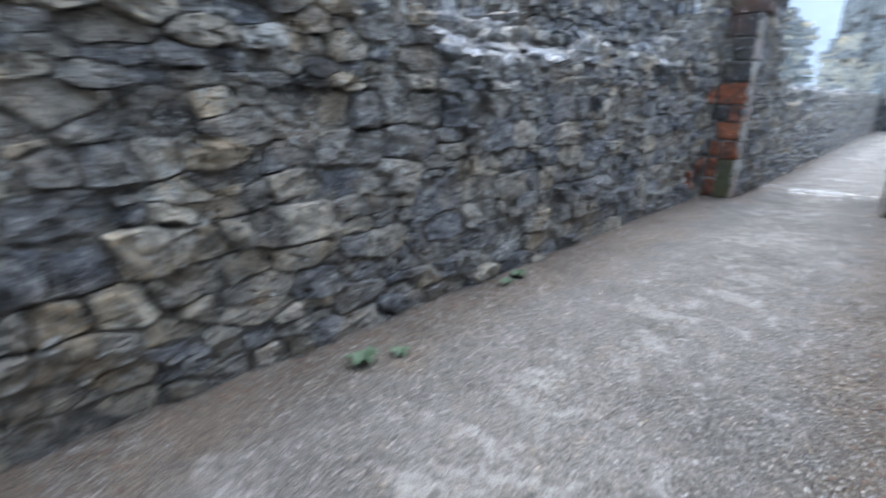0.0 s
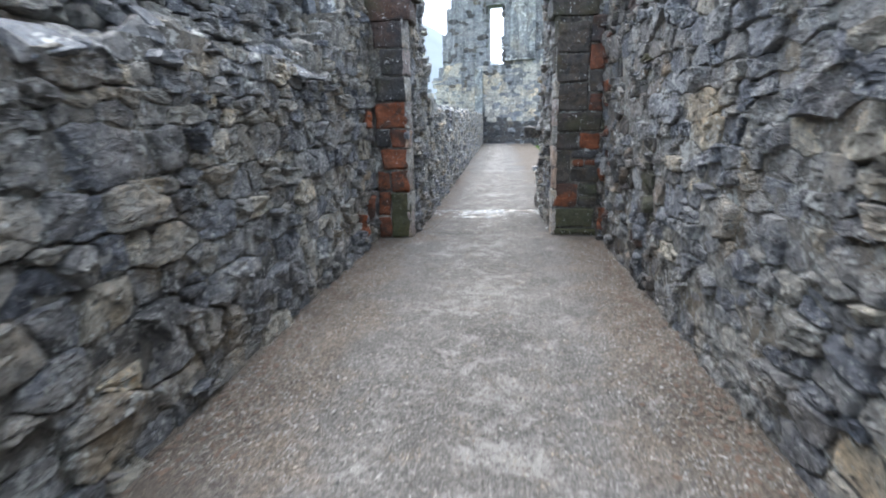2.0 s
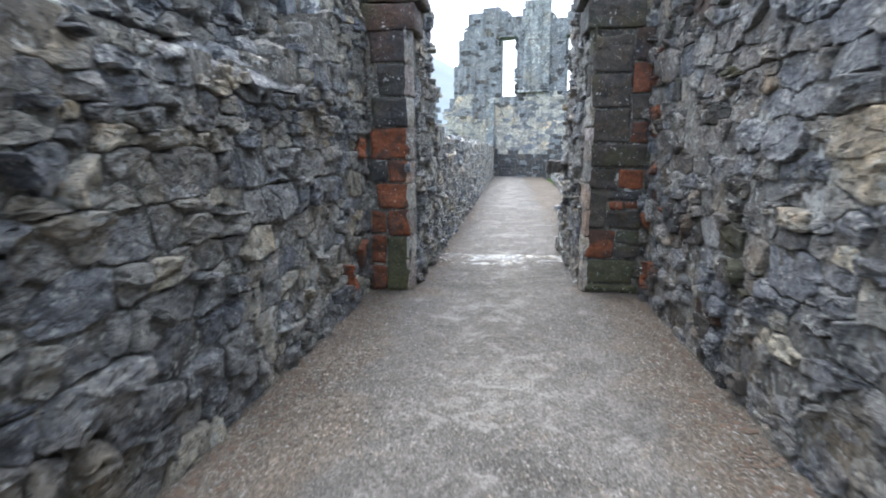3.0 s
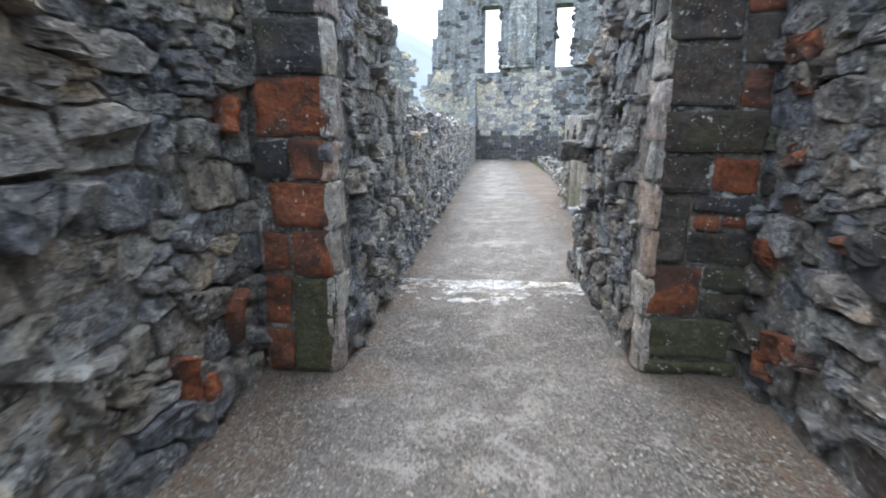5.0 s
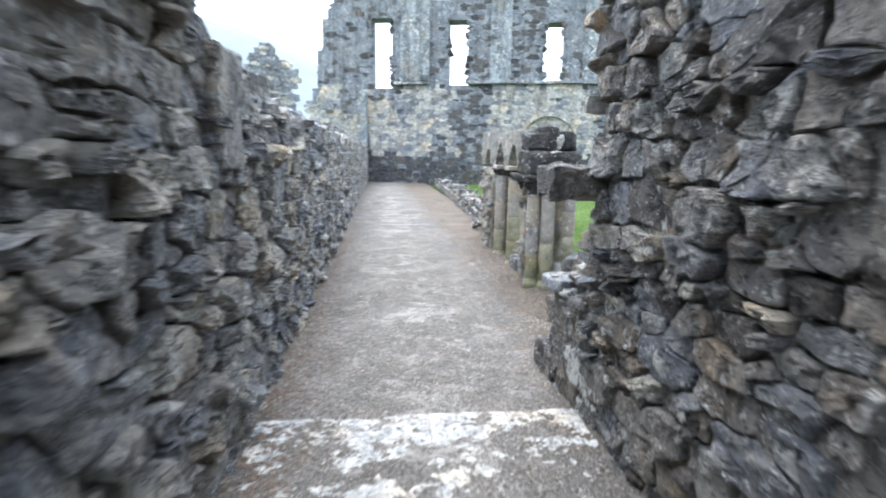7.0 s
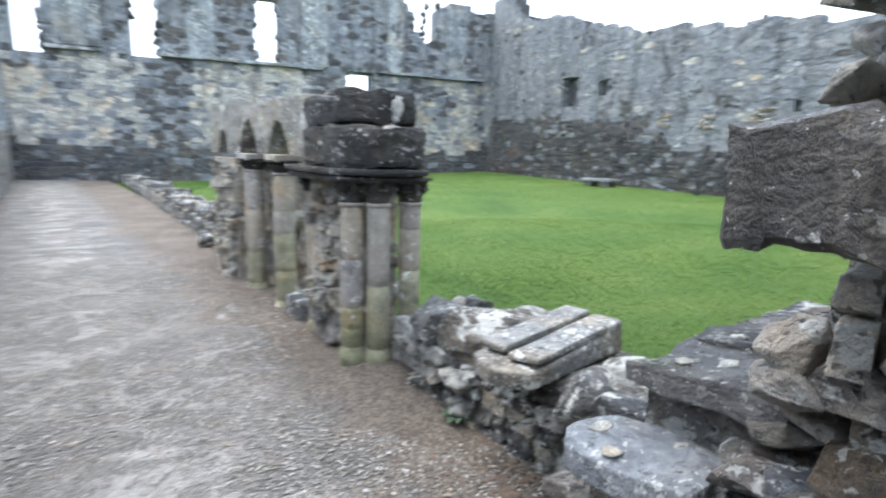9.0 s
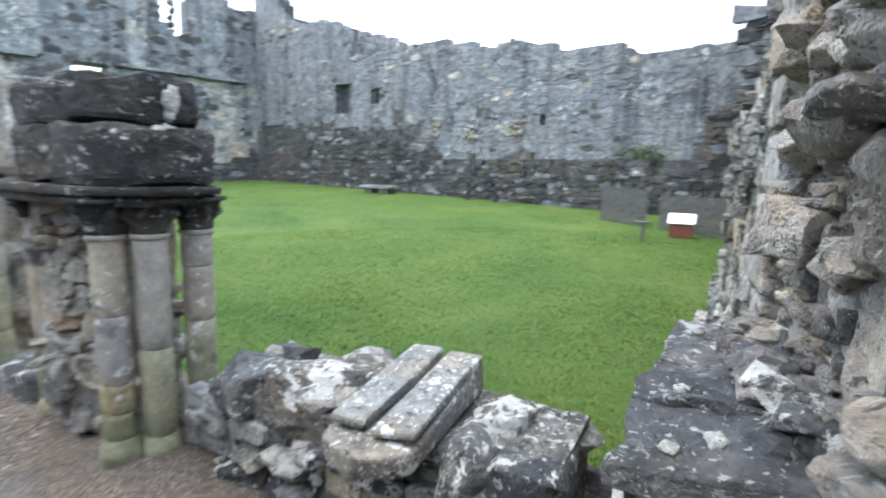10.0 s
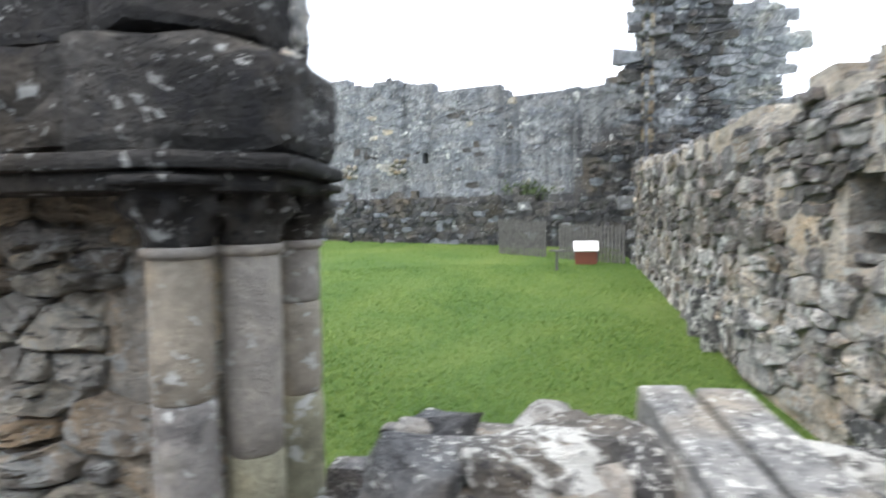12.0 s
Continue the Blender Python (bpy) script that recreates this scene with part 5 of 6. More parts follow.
for k, (x, y, z, sx, sy, sz) in enumerate(((2.80, 13.17, 0.43, 0.34, 0.26, 0.2), (2.88, 12.86, 0.445, 0.48, 0.40, 0.2), (2.98, 12.62, 0.44, 0.42, 0.22, 0.2), (2.80, 11.96, 0.37, 0.34, 0.26, 0.22), (3.02, 12.14, 0.42, 0.3, 0.2, 0.2), (2.74, 12.14, 0.41, 0.3, 0.2, 0.2), (3.08, 11.92, 0.36, 0.34, 0.22, 0.16))):
    ob = chunk("coping_stone", x, y, z - 0.03, sx * 1.15, sy * 1.15, sz * 1.1, 3 + k, M_CAP, None, 0.15 * (k % 3 - 1), 0.0, 0.75)
    tagged(ob, "grey coping stone crusted with white lichen on the low wall", "coping stone", "low wall copings")
rng = random.Random(63)
for k in range(34):
    y, s_ = rng.uniform(11.9, 13.28), rng.uniform(0.07, 0.16)
    if 12.2 < y < 12.62:
        continue
    chunk("wall_top_stone", rng.uniform(2.7, 3.16), y, low_top(y - 11.86) + rng.uniform(-0.02, 0.05), s_ * 1.5, s_ * 1.2, s_ * 0.8, 700 + k, rng.choice((M_CAP, M_CAP, M_BROKEN)), low, rng.uniform(-0.7, 0.7), rng.uniform(-0.2, 0.2), 0.8)
# the carved sill stone: a long rounded bar with a groove, laid across the wall
carved = empty("carved_sill", "pale carved stone with a rounded nose and groove, laid across the low wall", "carved stone")
A0, A1 = Vector((2.40, 12.36)), Vector((3.14, 12.44))
ax = (A1 - A0).normalized()
side = Vector((-ax.y, ax.x))


def bar(lo, hi, z0, z1, nose, seed, name, start=0.0):
    L = (A1 - A0).length
    pts = [A0 + ax * L + side * lo, A0 + ax * L + side * hi]
    steps = 9 if nose else 1
    for k in range(steps + 1):
        f = k / steps
        b = math.sin(math.pi * f) * 0.09 if nose else 0.0
        pts.append(A0 + ax * (start + (0.09 - b) * (1 if nose else 0)) + side * (hi + (lo - hi) * f))
    return part(name, prism_bm([tuple(p) for p in pts], z0, z1, 0.014, 0.008, seed, lambda x, y: 0.06 * (x - 2.7)), M_SILLSTONE, carved)


bar(-0.155, 0.155, 0.42, 0.505, True, 5, "sill_bed")
bar(0.02, 0.15, 0.507, 0.55, False, 6, "sill_roll", 0.12)
bar(-0.15, -0.01, 0.507, 0.545, False, 7, "sill_roll", 0.10)

# ledge with slate slabs at the foot of the south wall
bench_top = ragged([(0, 0.60), (0.16, 0.60), (0.2, 0.74), (1.1, 0.76)], 0.01, 14)
ledge = core("slate_ledge", (2.03, 11.61, 0), (1, -0.045, 0), (0, -1, 0), 1.12, 0.42, bench_top, M_CORE, 0.1, base=-0.4, rough=0.02, label="knee-high rubble ledge capped with wet slate slabs")
face_stones(ledge, (2.03, 11.61, 0), (1, -0.045, 0), (0.045, 1, 0), 1.12, 0.76, lambda u, z: u > 0.14 and -0.3 < z < bench_top(u), ((0.12, 0.34), (0.1, 0.2)), 0.03, picker((M_STREAK, 6), (M_CAP, 3)), FINE, 231, near=lambda u, z: True)
face_stones(ledge, (2.06, 11.18, 0), (0, 1, 0), (-1, 0, 0), 0.45, 0.62, inside_of(lambda u: 0.6), ((0.14, 0.3), (0.12, 0.26)), 0.04, picker((M_WEATHER, 3), (M_CAP, 3), (M_END, 2)), FINE, 232, near=lambda u, z: True)
SLABS = [((1.975, 11.36), (1.945, 11.64), (2.05, 11.69), (2.18, 11.65), (2.20, 11.38)), ((2.19, 11.30), (2.17, 11.64), (2.46, 11.63), (2.48, 11.29)), ((2.49, 11.30), (2.47, 11.625), (2.72, 11.61), (2.74, 11.30)), ((2.75, 11.31), (2.73, 11.61), (3.16, 11.585), (3.17, 11.34))]


def jagged(outline, seed, amount=0.022):
    """An outline with its sides broken into uneven steps."""
    got = []
    for k, (x, y) in enumerate(outline):
        x2, y2 = outline[(k + 1) % len(outline)]
        parts = max(1, round(math.hypot(x2 - x, y2 - y) / 0.055))
        for q in range(parts):
            f = q / parts
            d = amount * noise.noise_vector((seed * 3.1 + k, q * 1.7, 0.5))
            got.append((x + (x2 - x) * f + d.x, y + (y2 - y) * f + d.y))
    return got


for k, out in enumerate(SLABS):
    z = (0.62, 0.76, 0.77, 0.775)[k]
    ob = part("slate_slab", prism_bm(jagged(out, k), z, z + (0.06, 0.065, 0.06, 0.055)[k], 0.006, 0.016, 60 + k, lambda x, y: 0.05 * (11.45 - y) + 0.012 * noise.noise((x * 7, y * 7, 2.0))), M_SLATE if k == 0 else M_LEDGE, None)
    tagged(ob, "wet blue-grey slate slab with lichen spots on the ledge", "slate slab", "ledge slabs")
    for q in range(3):
        bm = bmesh.new()
        bmesh.ops.create_icosphere(bm, subdivisions=2, radius=1.0)
        for v in bm.verts:
            v.co *= 1 + 0.45 * noise.noise(v.co * 1.7 + Vector((k * 5 + q * 3, 0, 0)))
        bmesh.ops.scale(bm, vec=(0.024 + 0.014 * (q % 2), 0.02, 0.0035), verts=bm.verts)
        cx, cy = sum(a for a, _ in out) / len(out), sum(b for _, b in out) / len(out)
        bmesh.ops.translate(bm, vec=(cx + 0.07 * (q - 1), cy + 0.09 * math.sin(q * 2.1 + k), z + (0.06, 0.065, 0.06, 0.055)[k]), verts=bm.verts)
        part("lichen_spot", bm, M_LICHEN, ob, "white lichen spot", True)
# long stone left jutting from the broken wall end, and the ragged toothing above and below it
jut = block_bm((0.58, 0.24, 0.16), (2.07, 11.155, 1.25), 0.02, 0.0, 11, 51, 0.03)
for v in jut.verts:
    if v.co.z < 1.25:
        v.co.z -= 0.03 * (v.co.x - 1.83)
    v.co += noise.cell_vector(v.co * 14) * 0.012 + noise.noise_vector(v.co * 9) * 0.03 + noise.noise_vector(v.co * 38) * 0.01
part("jutting_stone", jut, M_END, cloister_south, "large dark jutting block")
rng = random.Random(31)
core("broken_core", (2.25, 11.245, 0.55), (1, 0.075, 0), (0, -1, 0), 0.95, 0.28, lambda u: 2.6 - 0.9 * u, M_MORTAR, 0.07, base=0.0, rough=0.035, parent=cloister_south)
for k in range(240):
    x = 2.10 + 1.0 * rng.random() ** 1.25
    z = rng.uniform(0.62, 3.15 - 1.1 * (x - 2.1))
    s_ = rng.choice((0.05, 0.06, 0.08, 0.10, 0.13)) * rng.uniform(0.8, 1.2)
    if abs(z - 1.23) < 0.16 and x < 2.35:
        continue
    low_out = -0.05 if z < 1.12 else 0.0
    x += 0.09 if z > 1.3 and x < 2.4 else 0.0
    chunk("core_stone", x, 11.265 + low_out + 0.075 * (x - 2.16) + rng.gauss(0.005, 0.03) - (0.04 if z > 1.2 else 0.0), z, s_ * rng.uniform(1.3, 2.2), s_ * 1.25, s_ * rng.uniform(0.5, 1.1), 900 + k, rng.choices((M_BROKEN, M_WEATHER, M_END), (6, 5, 0) if x < 2.32 else (9, 3, 0))[0], cloister_south, rng.uniform(-0.4, 0.4), rng.uniform(-0.3, 0.3), 0.9)
for k in range(230):
    x = rng.uniform(2.28, 3.2)
    z = rng.uniform(0.86, 2.5 - 0.6 * (x - 2.28))
    s_ = rng.uniform(0.03, 0.07)
    chunk("core_stone", x, 11.235 + 0.075 * (x - 2.16) + rng.gauss(0.0, 0.012), z, s_ * rng.uniform(1.2, 2.0), s_ * 1.2, s_ * rng.uniform(0.6, 1.1), 1800 + k, rng.choices((M_BROKEN, M_WEATHER, M_BUFF), (6, 3, 3))[0], cloister_south, rng.uniform(-0.5, 0.5), rng.uniform(-0.3, 0.3), 0.8)
# toothing of the wall's end towards the walk, and tumbled lichened stones on the low end of the ledge
for k in range(80):
    s_ = rng.uniform(0.06, 0.11)
    z = rng.uniform(0.64, 3.1)
    if abs(z - 1.23) < 0.16:
        continue
    chunk("core_stone", 2.21 + rng.gauss(0, 0.02), rng.uniform(11.02, 11.24), z, s_ * 1.1, s_ * 1.2, s_ * 0.75, 1200 + k, M_END, cloister_south, rng.uniform(-0.5, 0.5), rng.uniform(-0.3, 0.3), 0.5)
for k, (z, h, w) in enumerate(((1.09, 0.10, 0.36), (1.19, 0.13, 0.33), (1.31, 0.11, 0.38))):
    chunk("toothing_stone", 2.22 + 0.02 * (k % 2), 10.96, z, w, 0.2, h * 1.15, 1450 + k, M_END, cloister_south, 0.05 * (k - 1), 0.0, 0.9)
for k in range(40):
    s_ = rng.uniform(0.05, 0.11)
    x = rng.uniform(2.3, 3.15)
    chunk("heap_stone", x, rng.uniform(11.24, 11.40) + 0.06 * (x - 2.3), 0.83 + rng.uniform(-0.03, 0.05), s_ * 1.6, s_ * 1.3, s_ * 0.8, 1600 + k, rng.choices((M_LEDGE, M_WEATHER, M_BROKEN, M_CAP), (5, 4, 2, 2))[0], cloister_south, rng.uniform(-0.7, 0.7), rng.uniform(-0.2, 0.2), 0.85)
z, k = 0.62, 0
while z < 3.1:
    h = rng.uniform(0.07, 0.16)
    if not 1.06 < z + h / 2 < 1.36:
        w = rng.uniform(0.26, 0.4)
        chunk("toothing_stone", 2.2 + (0.05 if z < 1.1 else 0.0) + rng.uniform(-0.035, 0.035), 11.08, z + h / 2, w, 0.36, h * 1.15, 1400 + k, M_END, cloister_south, rng.uniform(-0.15, 0.15), rng.uniform(-0.06, 0.06), 0.9)
    z += h
    k += 1
for k in range(46):
    s_ = rng.uniform(0.06, 0.13)
    x, y = rng.uniform(2.06, 2.42), rng.uniform(11.02, 11.40)
    chunk("heap_stone", x, y, 0.58 + 0.5 * max(0.0, 11.32 - y) + rng.uniform(-0.05, 0.08) + (0.12 if x > 2.22 else 0.0), s_ * 1.6, s_ * 1.4, s_ * 0.75, 1500 + k, rng.choices((M_END, M_WEATHER, M_CAP, M_SLATE), (2, 3, 8, 4))[0], cloister_south, rng.uniform(-0.7, 0.7), rng.uniform(-0.25, 0.25), 0.85)
for k in range(16):
    s_ = rng.uniform(0.05, 0.11)
    x = rng.uniform(2.0, 2.55)
    chunk("core_stone", x, rng.uniform(11.17, 11.30), (0.69 if x < 2.2 else 0.83) + rng.uniform(-0.03, 0.03), s_ * 1.6, s_ * 1.2, s_ * 0.8, 1300 + k, rng.choices((M_WEATHER, M_CAP, M_END), (4, 3, 4))[0], cloister_south, rng.uniform(-0.7, 0.7), 0.0, 0.7)

# tumbled low wall and wall stub farther along the walk
north_low_top = ragged([(0, 0.42), (2.5, 0.3), (5, 0.22), (8, 0.26), (13, 0.28), (16.5, 0.2)], 0.14, 15, 2.2)
north_low = core("low_wall_north", (3.0, 18.2, 0), (0.045, 1, 0), (1, -0.045, 0), 16.6, 0.55, north_low_top, M_CORE_DARK, 0.14, base=-0.4, rough=0.03, label="tumbled footing of the arcade wall with loose stones")
face_stones(north_low, (3.0, 18.2, 0), (0.045, 1, 0), (-1, 0.045, 0), 16.5, 0.6, inside_of(north_low_top), ((0.14, 0.36), (0.08, 0.18)), 0.06, picker((M_PALE, 4), (M_CAP, 3), (M_DARK, 3)), MID, 241)
top_stones(north_low, (3.0, 18.2, 0), (0.045, 1, 0), (1, -0.045, 0), 16.5, 0.5, north_low_top, picker((M_CAP, 5), (M_PALE, 3)), 242, (0.16, 0.4))
stub = empty("wall_stub", "broken waist-high stub of rubble wall beside the walk", "wall stub")
rubble_pier(stub, 2.9, 3.3, 17.4, 17.95, 0.82, 251)
chunk("stub_cap", 3.08, 17.68, 0.86, 0.5, 0.6, 0.18, 77, M_CAP, stub)
for k, (x, y, sx, sy, sz) in enumerate(((2.95, 18.1, 0.3, 0.4, 0.3), (2.85, 18.5, 0.26, 0.3, 0.24))):
    tagged(chunk("fallen_stone", x, y, 0.1, sx, sy, sz, 80 + k, M_CAP, None), "fallen grey stone lying by the broken wall", "stone", "fallen stones")

# ---------------------------------------------------------------- on the lawn
sign = empty("information_lectern", "low red-brown wooden lectern with a white sloping panel on the grass", "sign", at=(0, 0, 0))
SX, SY = 11.85, 12.2
SZ = lawn_height(SX, SY)
body = bmesh.new()
bmesh.ops.create_cube(body, size=1.0)
for v in body.verts:
    v.co = Vector((SX + v.co.x * 0.16, SY + v.co.y * 0.40, SZ + (0.0 if v.co.z < 0 else (0.34 if v.co.x > 0 else 0.26))))
bmesh.ops.bevel(body, geom=body.edges[:], offset=0.012, segments=2, affect="EDGES")
part("stand", body, M_OAK_RED, sign, "red-brown boarded stand")
pan = bmesh.new()
bmesh.ops.create_cube(pan, size=1.0)
bmesh.ops.scale(pan, vec=(0.28, 0.46, 0.025), verts=pan.verts)
bmesh.ops.bevel(pan, geom=pan.edges[:], offset=0.006, segments=1, affect="EDGES")
bmesh.ops.transform(pan, matrix=Matrix.Translation((SX - 0.02, SY, SZ + 0.345)) @ Matrix.Rotation(radians(-38), 4, "Y"), verts=pan.verts)
panel = part("panel", pan, M_PANEL, sign, "white printed panel")
pr = bmesh.new()
bmesh.ops.create_cube(pr, size=1.0)
bmesh.ops.scale(pr, vec=(0.05, 0.12, 0.004), verts=pr.verts)
bmesh.ops.transform(pr, matrix=Matrix.Translation((SX - 0.02, SY, SZ + 0.345)) @ Matrix.Rotation(radians(-38), 4, "Y") @ Matrix.Translation((0.02, 0.02, 0.015)), verts=pr.verts)
part("print", pr, M_PRINT, panel, "small grey print")

stake = empty("marker_post", "short dark wooden marker post with a small board on the grass", "post")
PX, PY = 11.0, 12.75
part("post", block_bm((0.05, 0.05, 0.36), (PX, PY, lawn_height(PX, PY) + 0.16), 0.008, 0.003, 1, 1), M_WOOD, stake)
part("board", block_bm((0.14, 0.26, 0.03), (PX, PY, lawn_height(PX, PY) + 0.35), 0.006, 0.002, 0, 2), M_WOOD, stake)

fence = empty("paling_fence", "weathered grey wooden paling fence with a gap, by the wall", "fence")
F0, F1 = Vector((13.6, 14.0)), Vector((11.95, 11.5))
count = 40
for k in range(count):
    if 17 <= k <= 20:
        continue
    q = F0.lerp(F1, k / (count - 1))
    h = 0.74 + 0.05 * noise.noise((k * 1.7, 0, 0)) + (0.06 if k < 17 else 0)
    part("paling", block_bm((0.025, 0.05, h), (q.x, q.y, lawn_height(q.x, q.y) + h / 2 - 0.02), 0.006, 0.003, 0, k, math.atan2(F1.y - F0.y, F1.x - F0.x) - math.pi / 2), M_WOOD, fence)
for z in (0.18, 0.58):
    for a, b in ((0.0, 0.41), (0.54, 1.0)):
        p0, p1 = F0.lerp(F1, a), F0.lerp(F1, b)
        c = (p0 + p1) / 2
        part("rail", block_bm(((p1 - p0).length, 0.04, 0.05), (c.x + 0.035, c.y, lawn_height(c.x, c.y) + z), 0.006, 0.003, 1, z, math.atan2(p1.y - p0.y, p1.x - p0.x)), M_WOOD, fence)

bench = empty("stone_bench", "low weathered stone slab bench on the far side of the lawn", "bench")
BX, BY = 16.6, 22.3
BZ = lawn_height(BX, BY)
for k, (dy, w, h, z) in enumerate(((-0.35, 0.3, 0.18, 0.09), (0.35, 0.3, 0.18, 0.09))):
    part("support", block_bm((0.4, w, h + 0.05), (BX, BY + dy, BZ + z), 0.03, 0.02, 2, k), M_FAR_DARK, bench)
part("slab", block_bm((0.5, 1.35, 0.1), (BX, BY, BZ + 0.23), 0.03, 0.02, 3, 5), M_FAR, bench)
for k, (x, y, h) in enumerate(((16.1, 18.6, 0.42), (15.9, 17.6, 0.3))):
    tagged(part("boundary_post", block_bm((0.09, 0.09, h + 0.1), (x, y, lawn_height(x, y) + h / 2 - 0.03), 0.01, 0.006, 1, k), M_LEAD, None), "short dark post in the grass beside the wall", "post", "small posts")

# ---------------------------------------------------------------- plants
def leaf_plant(name, x, y, z, leaves, size, mat, label, seed, up=0.5):
    rng = random.Random(seed)
    plant = empty(name, label, "plant")
    for k in range(leaves):
        a = 6.283 * k / leaves + rng.uniform(-0.4, 0.4)
        L, W = size * rng.uniform(0.7, 1.2), size * rng.uniform(0.22, 0.36)
        bm = bmesh.new()
        rows = []
        for s in range(6):
            f = s / 5
            w = W * math.sin(math.pi * min(1, f * 0.93 + 0.07)) ** 0.8
            zc = L * up * math.sin(f * 2.2) * rng.uniform(0.9, 1.1)
            rows.append([bm.verts.new((L * f, o * w, zc + abs(o) * w * 0.35)) for o in (-1, 0, 1)])
        for lo, hi in zip(rows, rows[1:]):
            for s in (0, 1):
                bm.faces.new((lo[s], hi[s], hi[s + 1], lo[s + 1]))
        bmesh.ops.transform(bm, matrix=Matrix.Translation((x, y, z)) @ Matrix.Rotation(a, 4, "Z"), verts=bm.verts)
        part("leaf", bm, mat, plant, smooth=True)
    return plant


for k, (x, y, n, s) in enumerate(((-0.02, 3.78, 9, 0.085), (0.17, 1.95, 10, 0.10), (0.02, 3.55, 6, 0.07), (2.62, 12.80, 8, 0.08), (2.66, 12.05, 6, 0.07), (0.26, 2.16, 6, 0.07))):
    leaf_plant("weed", x, y, 0.005, n, s, M_LEAF, "small green broad-leaved weed growing at the wall foot", 300 + k, 0.45)
leaf_plant("wall_tuft", 2.22, 11.29, 1.59, 12, 0.09, M_IVY, "small yellow-green tuft growing from the broken wall end", 340, 0.9)
rng = random.Random(77)
ivy_v, ivy_f = [], []
for k in range(420):
    u, z = rng.gauss(19.0, 0.34), rng.gauss(1.72, 0.13)
    c = RA + rd * u + rn * rng.uniform(0.02, 0.16)
    m = Matrix.Translation((c.x, c.y, z)) @ Euler((rng.uniform(0, 3), rng.uniform(0, 3), rng.uniform(0, 6))).to_matrix().to_4x4()
    s = rng.uniform(0.025, 0.055)
    n0 = len(ivy_v)
    ivy_v += [m @ Vector(p) for p in ((-s, 0, 0), (0, -s * 0.6, 0.01), (s, 0, 0), (0, s * 0.6, 0.01))]
    ivy_f.append((n0, n0 + 1, n0 + 2, n0 + 3))
ivy = mesh_object("ivy", ivy_v, ivy_f, [M_IVY], None, False)
tagged(ivy, "clump of green ivy hanging on the far wall", "plant")

# ---------------------------------------------------------------- grass, gravel, leaf litter
rs = np.random.RandomState(4)


def blades(count, x, y, height, width):
    n = count
    a, lean = rs.uniform(0, 6.283, n), rs.uniform(0, 6.283, n)
    h = height * rs.uniform(0.5, 1.2, n)
    z = -0.25 + 0.045 * (x - 3) + 0.004 * (y - 12) - 0.006
    dx, dy = np.cos(a) * width, np.sin(a) * width
    tip = h * rs.uniform(0.2, 0.9, n)
    v = np.empty((n, 3, 3))
    v[:, 0] = np.stack([x - dx, y - dy, z], -1)
    v[:, 1] = np.stack([x + dx, y + dy, z], -1)
    v[:, 2] = np.stack([x + np.cos(lean) * tip, y + np.sin(lean) * tip, z + h], -1)
    return v.reshape(-1, 3)


def spread(n, power, reach):
    r = reach * rs.uniform(0.02, 1, n) ** power
    t = rs.uniform(-0.7, 1.75, n)
    x, y = 3.0 + r * np.cos(t), 12.0 + r * np.sin(t)
    wall = 14.6 + (y - 10.3) * 0.25
    ok = (x > 3.2) & (x < wall) & (y > 11.32) & (y < 36)
    return x[ok], y[ok]


near_x, near_y = spread(240000, 0.75, 9.0)
far_x, far_y = spread(150000, 0.6, 24.0)
vs = np.concatenate([blades(len(near_x), near_x, near_y, 0.028, 0.004), blades(len(far_x), far_x, far_y, 0.03, 0.01)])
me = bpy.data.meshes.new("grass")
nt = len(vs) // 3
me.vertices.add(len(vs))
me.vertices.foreach_set("co", vs.ravel())
me.loops.add(len(vs))
me.loops.foreach_set("vertex_index", np.arange(len(vs), dtype=np.int32))
me.polygons.add(nt)
me.polygons.foreach_set("loop_start", np.arange(0, len(vs), 3, dtype=np.int32))
me.update(calc_edges=True)
me.materials.append(M_BLADE)
tagged(new("grass", me), "short damp green grass blades of the lawn", "grass", kind="stuff")


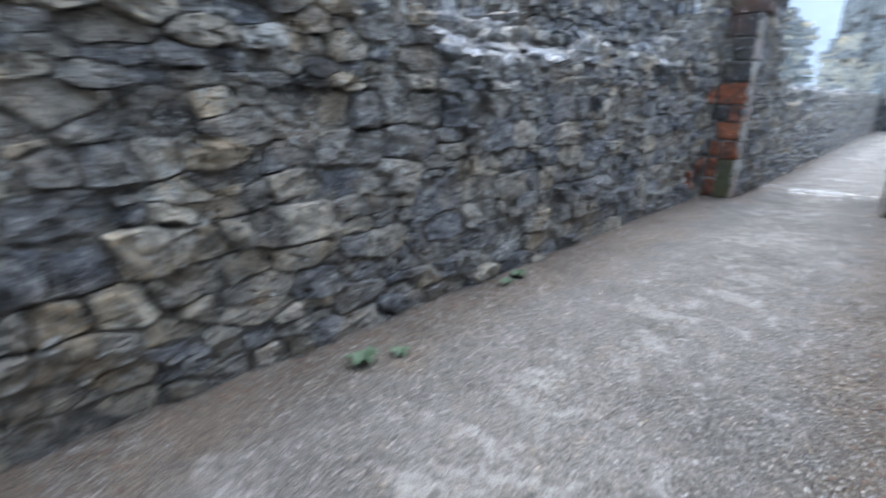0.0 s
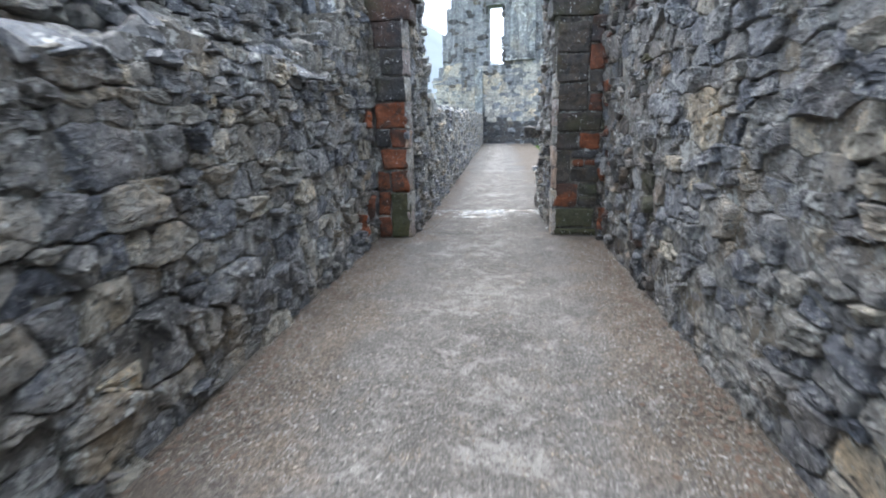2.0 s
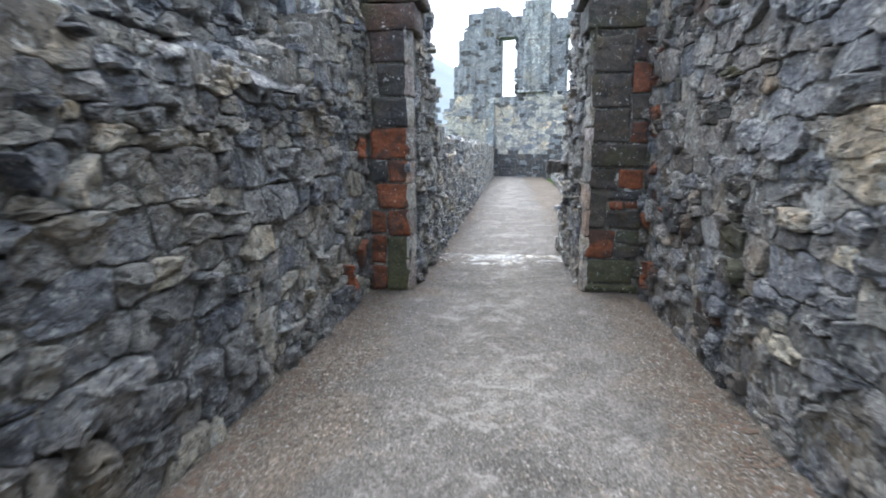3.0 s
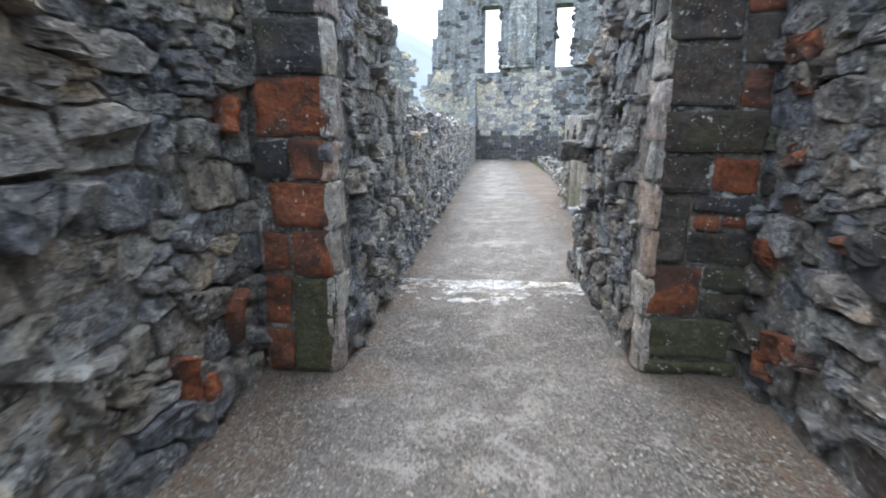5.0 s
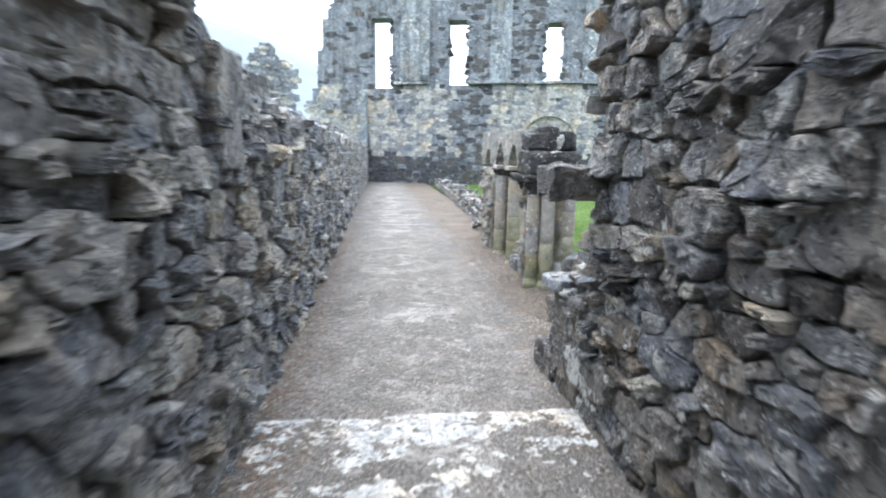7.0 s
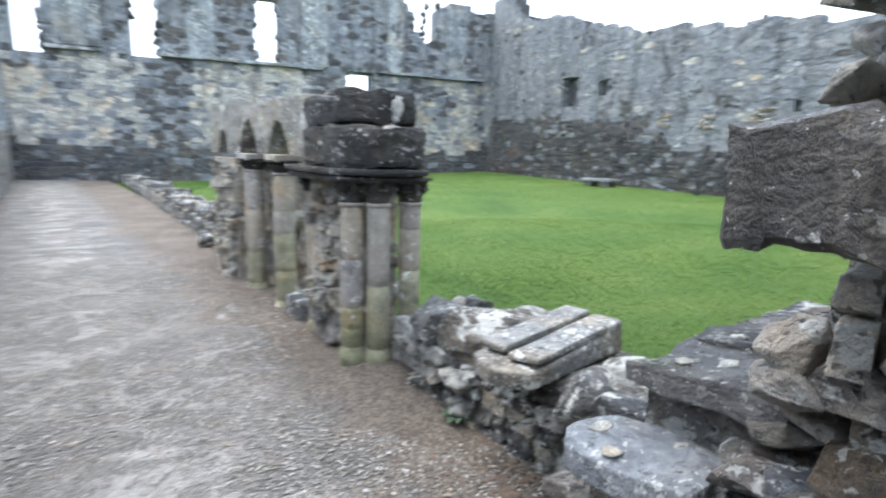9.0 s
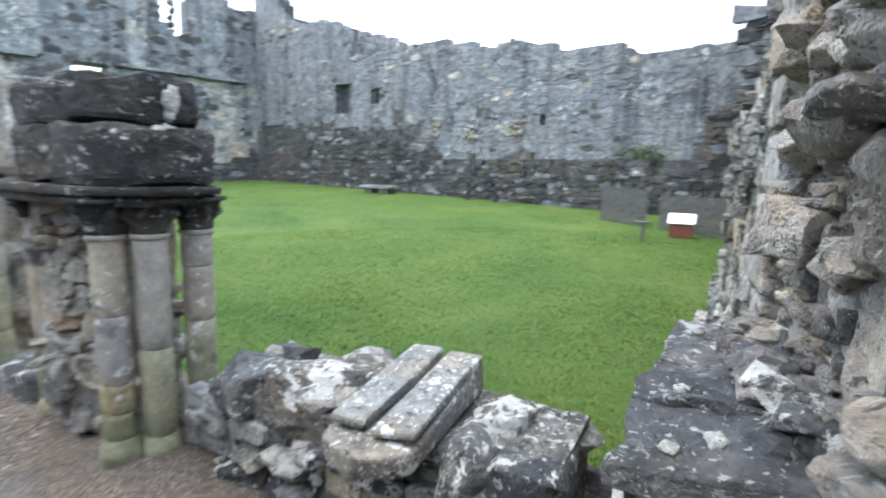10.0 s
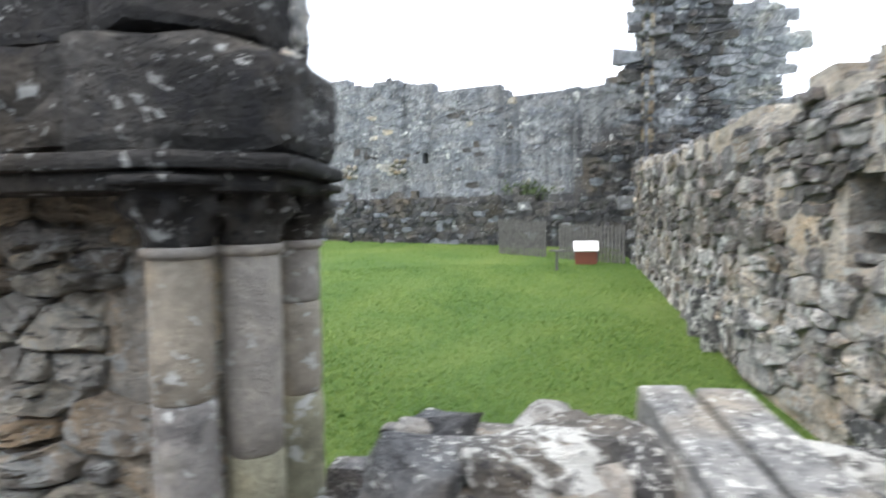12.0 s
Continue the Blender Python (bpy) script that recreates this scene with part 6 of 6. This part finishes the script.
def scatter(name, count, place, size, mat, label, category, flat=0.6, seed=3):
    """Many small chips in one mesh."""
    rng = np.random.RandomState(seed)
    base = np.array([(1, 0, 0), (-1, 0, 0), (0, 1, 0), (0, -1, 0), (0, 0, 1), (0, 0, -0.4)], float)
    tri = np.array([(0, 2, 4), (2, 1, 4), (1, 3, 4), (3, 0, 4)])
    x, y, z = place(rng, count)
    count = len(x)
    s = size * rng.uniform(0.4, 1.3, count) ** 1.4
    a = rng.uniform(0, 6.283, count)
    v = np.repeat(base[None], count, 0) * rng.uniform(0.55, 1.3, (count, 6, 1)) * s[:, None, None]
    v[:, :, 2] *= flat
    c, q = np.cos(a)[:, None], np.sin(a)[:, None]
    v[:, :, 0], v[:, :, 1] = v[:, :, 0] * c - v[:, :, 1] * q, v[:, :, 0] * q + v[:, :, 1] * c
    v += np.stack([x, y, z], -1)[:, None]
    f = (tri[None] + 6 * np.arange(count)[:, None, None]).reshape(-1, 3)
    me = bpy.data.meshes.new(name)
    me.vertices.add(count * 6)
    me.vertices.foreach_set("co", v.ravel())
    me.loops.add(f.size)
    me.loops.foreach_set("vertex_index", f.ravel().astype(np.int32))
    me.polygons.add(len(f))
    me.polygons.foreach_set("loop_start", np.arange(0, f.size, 3, dtype=np.int32))
    me.update(calc_edges=True)
    me.materials.append(mat)
    return tagged(new(name, me), label, category, kind="stuff")


def on_path(rng, n):
    y = rng.uniform(0.5, 18, n)
    x = np.where(y < 9, rng.uniform(-0.15, 2.62, n), rng.uniform(0.3, 2.66, n))
    ok = ~((y > 9) & (y < 11.75) & (x > 1.98))
    return x[ok], y[ok], np.full(ok.sum(), 0.004)


def along_feet(rng, n):
    y = rng.uniform(0.3, 18, n)
    off = np.abs(rng.normal(0, 0.16, n))
    left = rng.uniform(0, 1, n) < 0.5
    x = np.where(left, np.where(y < 9, -0.14, 0.32) + off, np.where(y < 9.2, 2.6, 2.64) - off)
    ok = ~((y > 9) & (y < 11.75) & (x > 1.98))
    return x[ok], y[ok], np.full(ok.sum(), 0.006)


scatter("gravel", 150000, on_path, 0.0075, M_PEBBLE, "loose fine grey gravel on the walk", "gravel", 0.4, 3)
scatter("leaf_litter", 6000, along_feet, 0.016, M_LITTER, "brown leaf litter and grit along the wall feet", "litter", 0.3, 5)
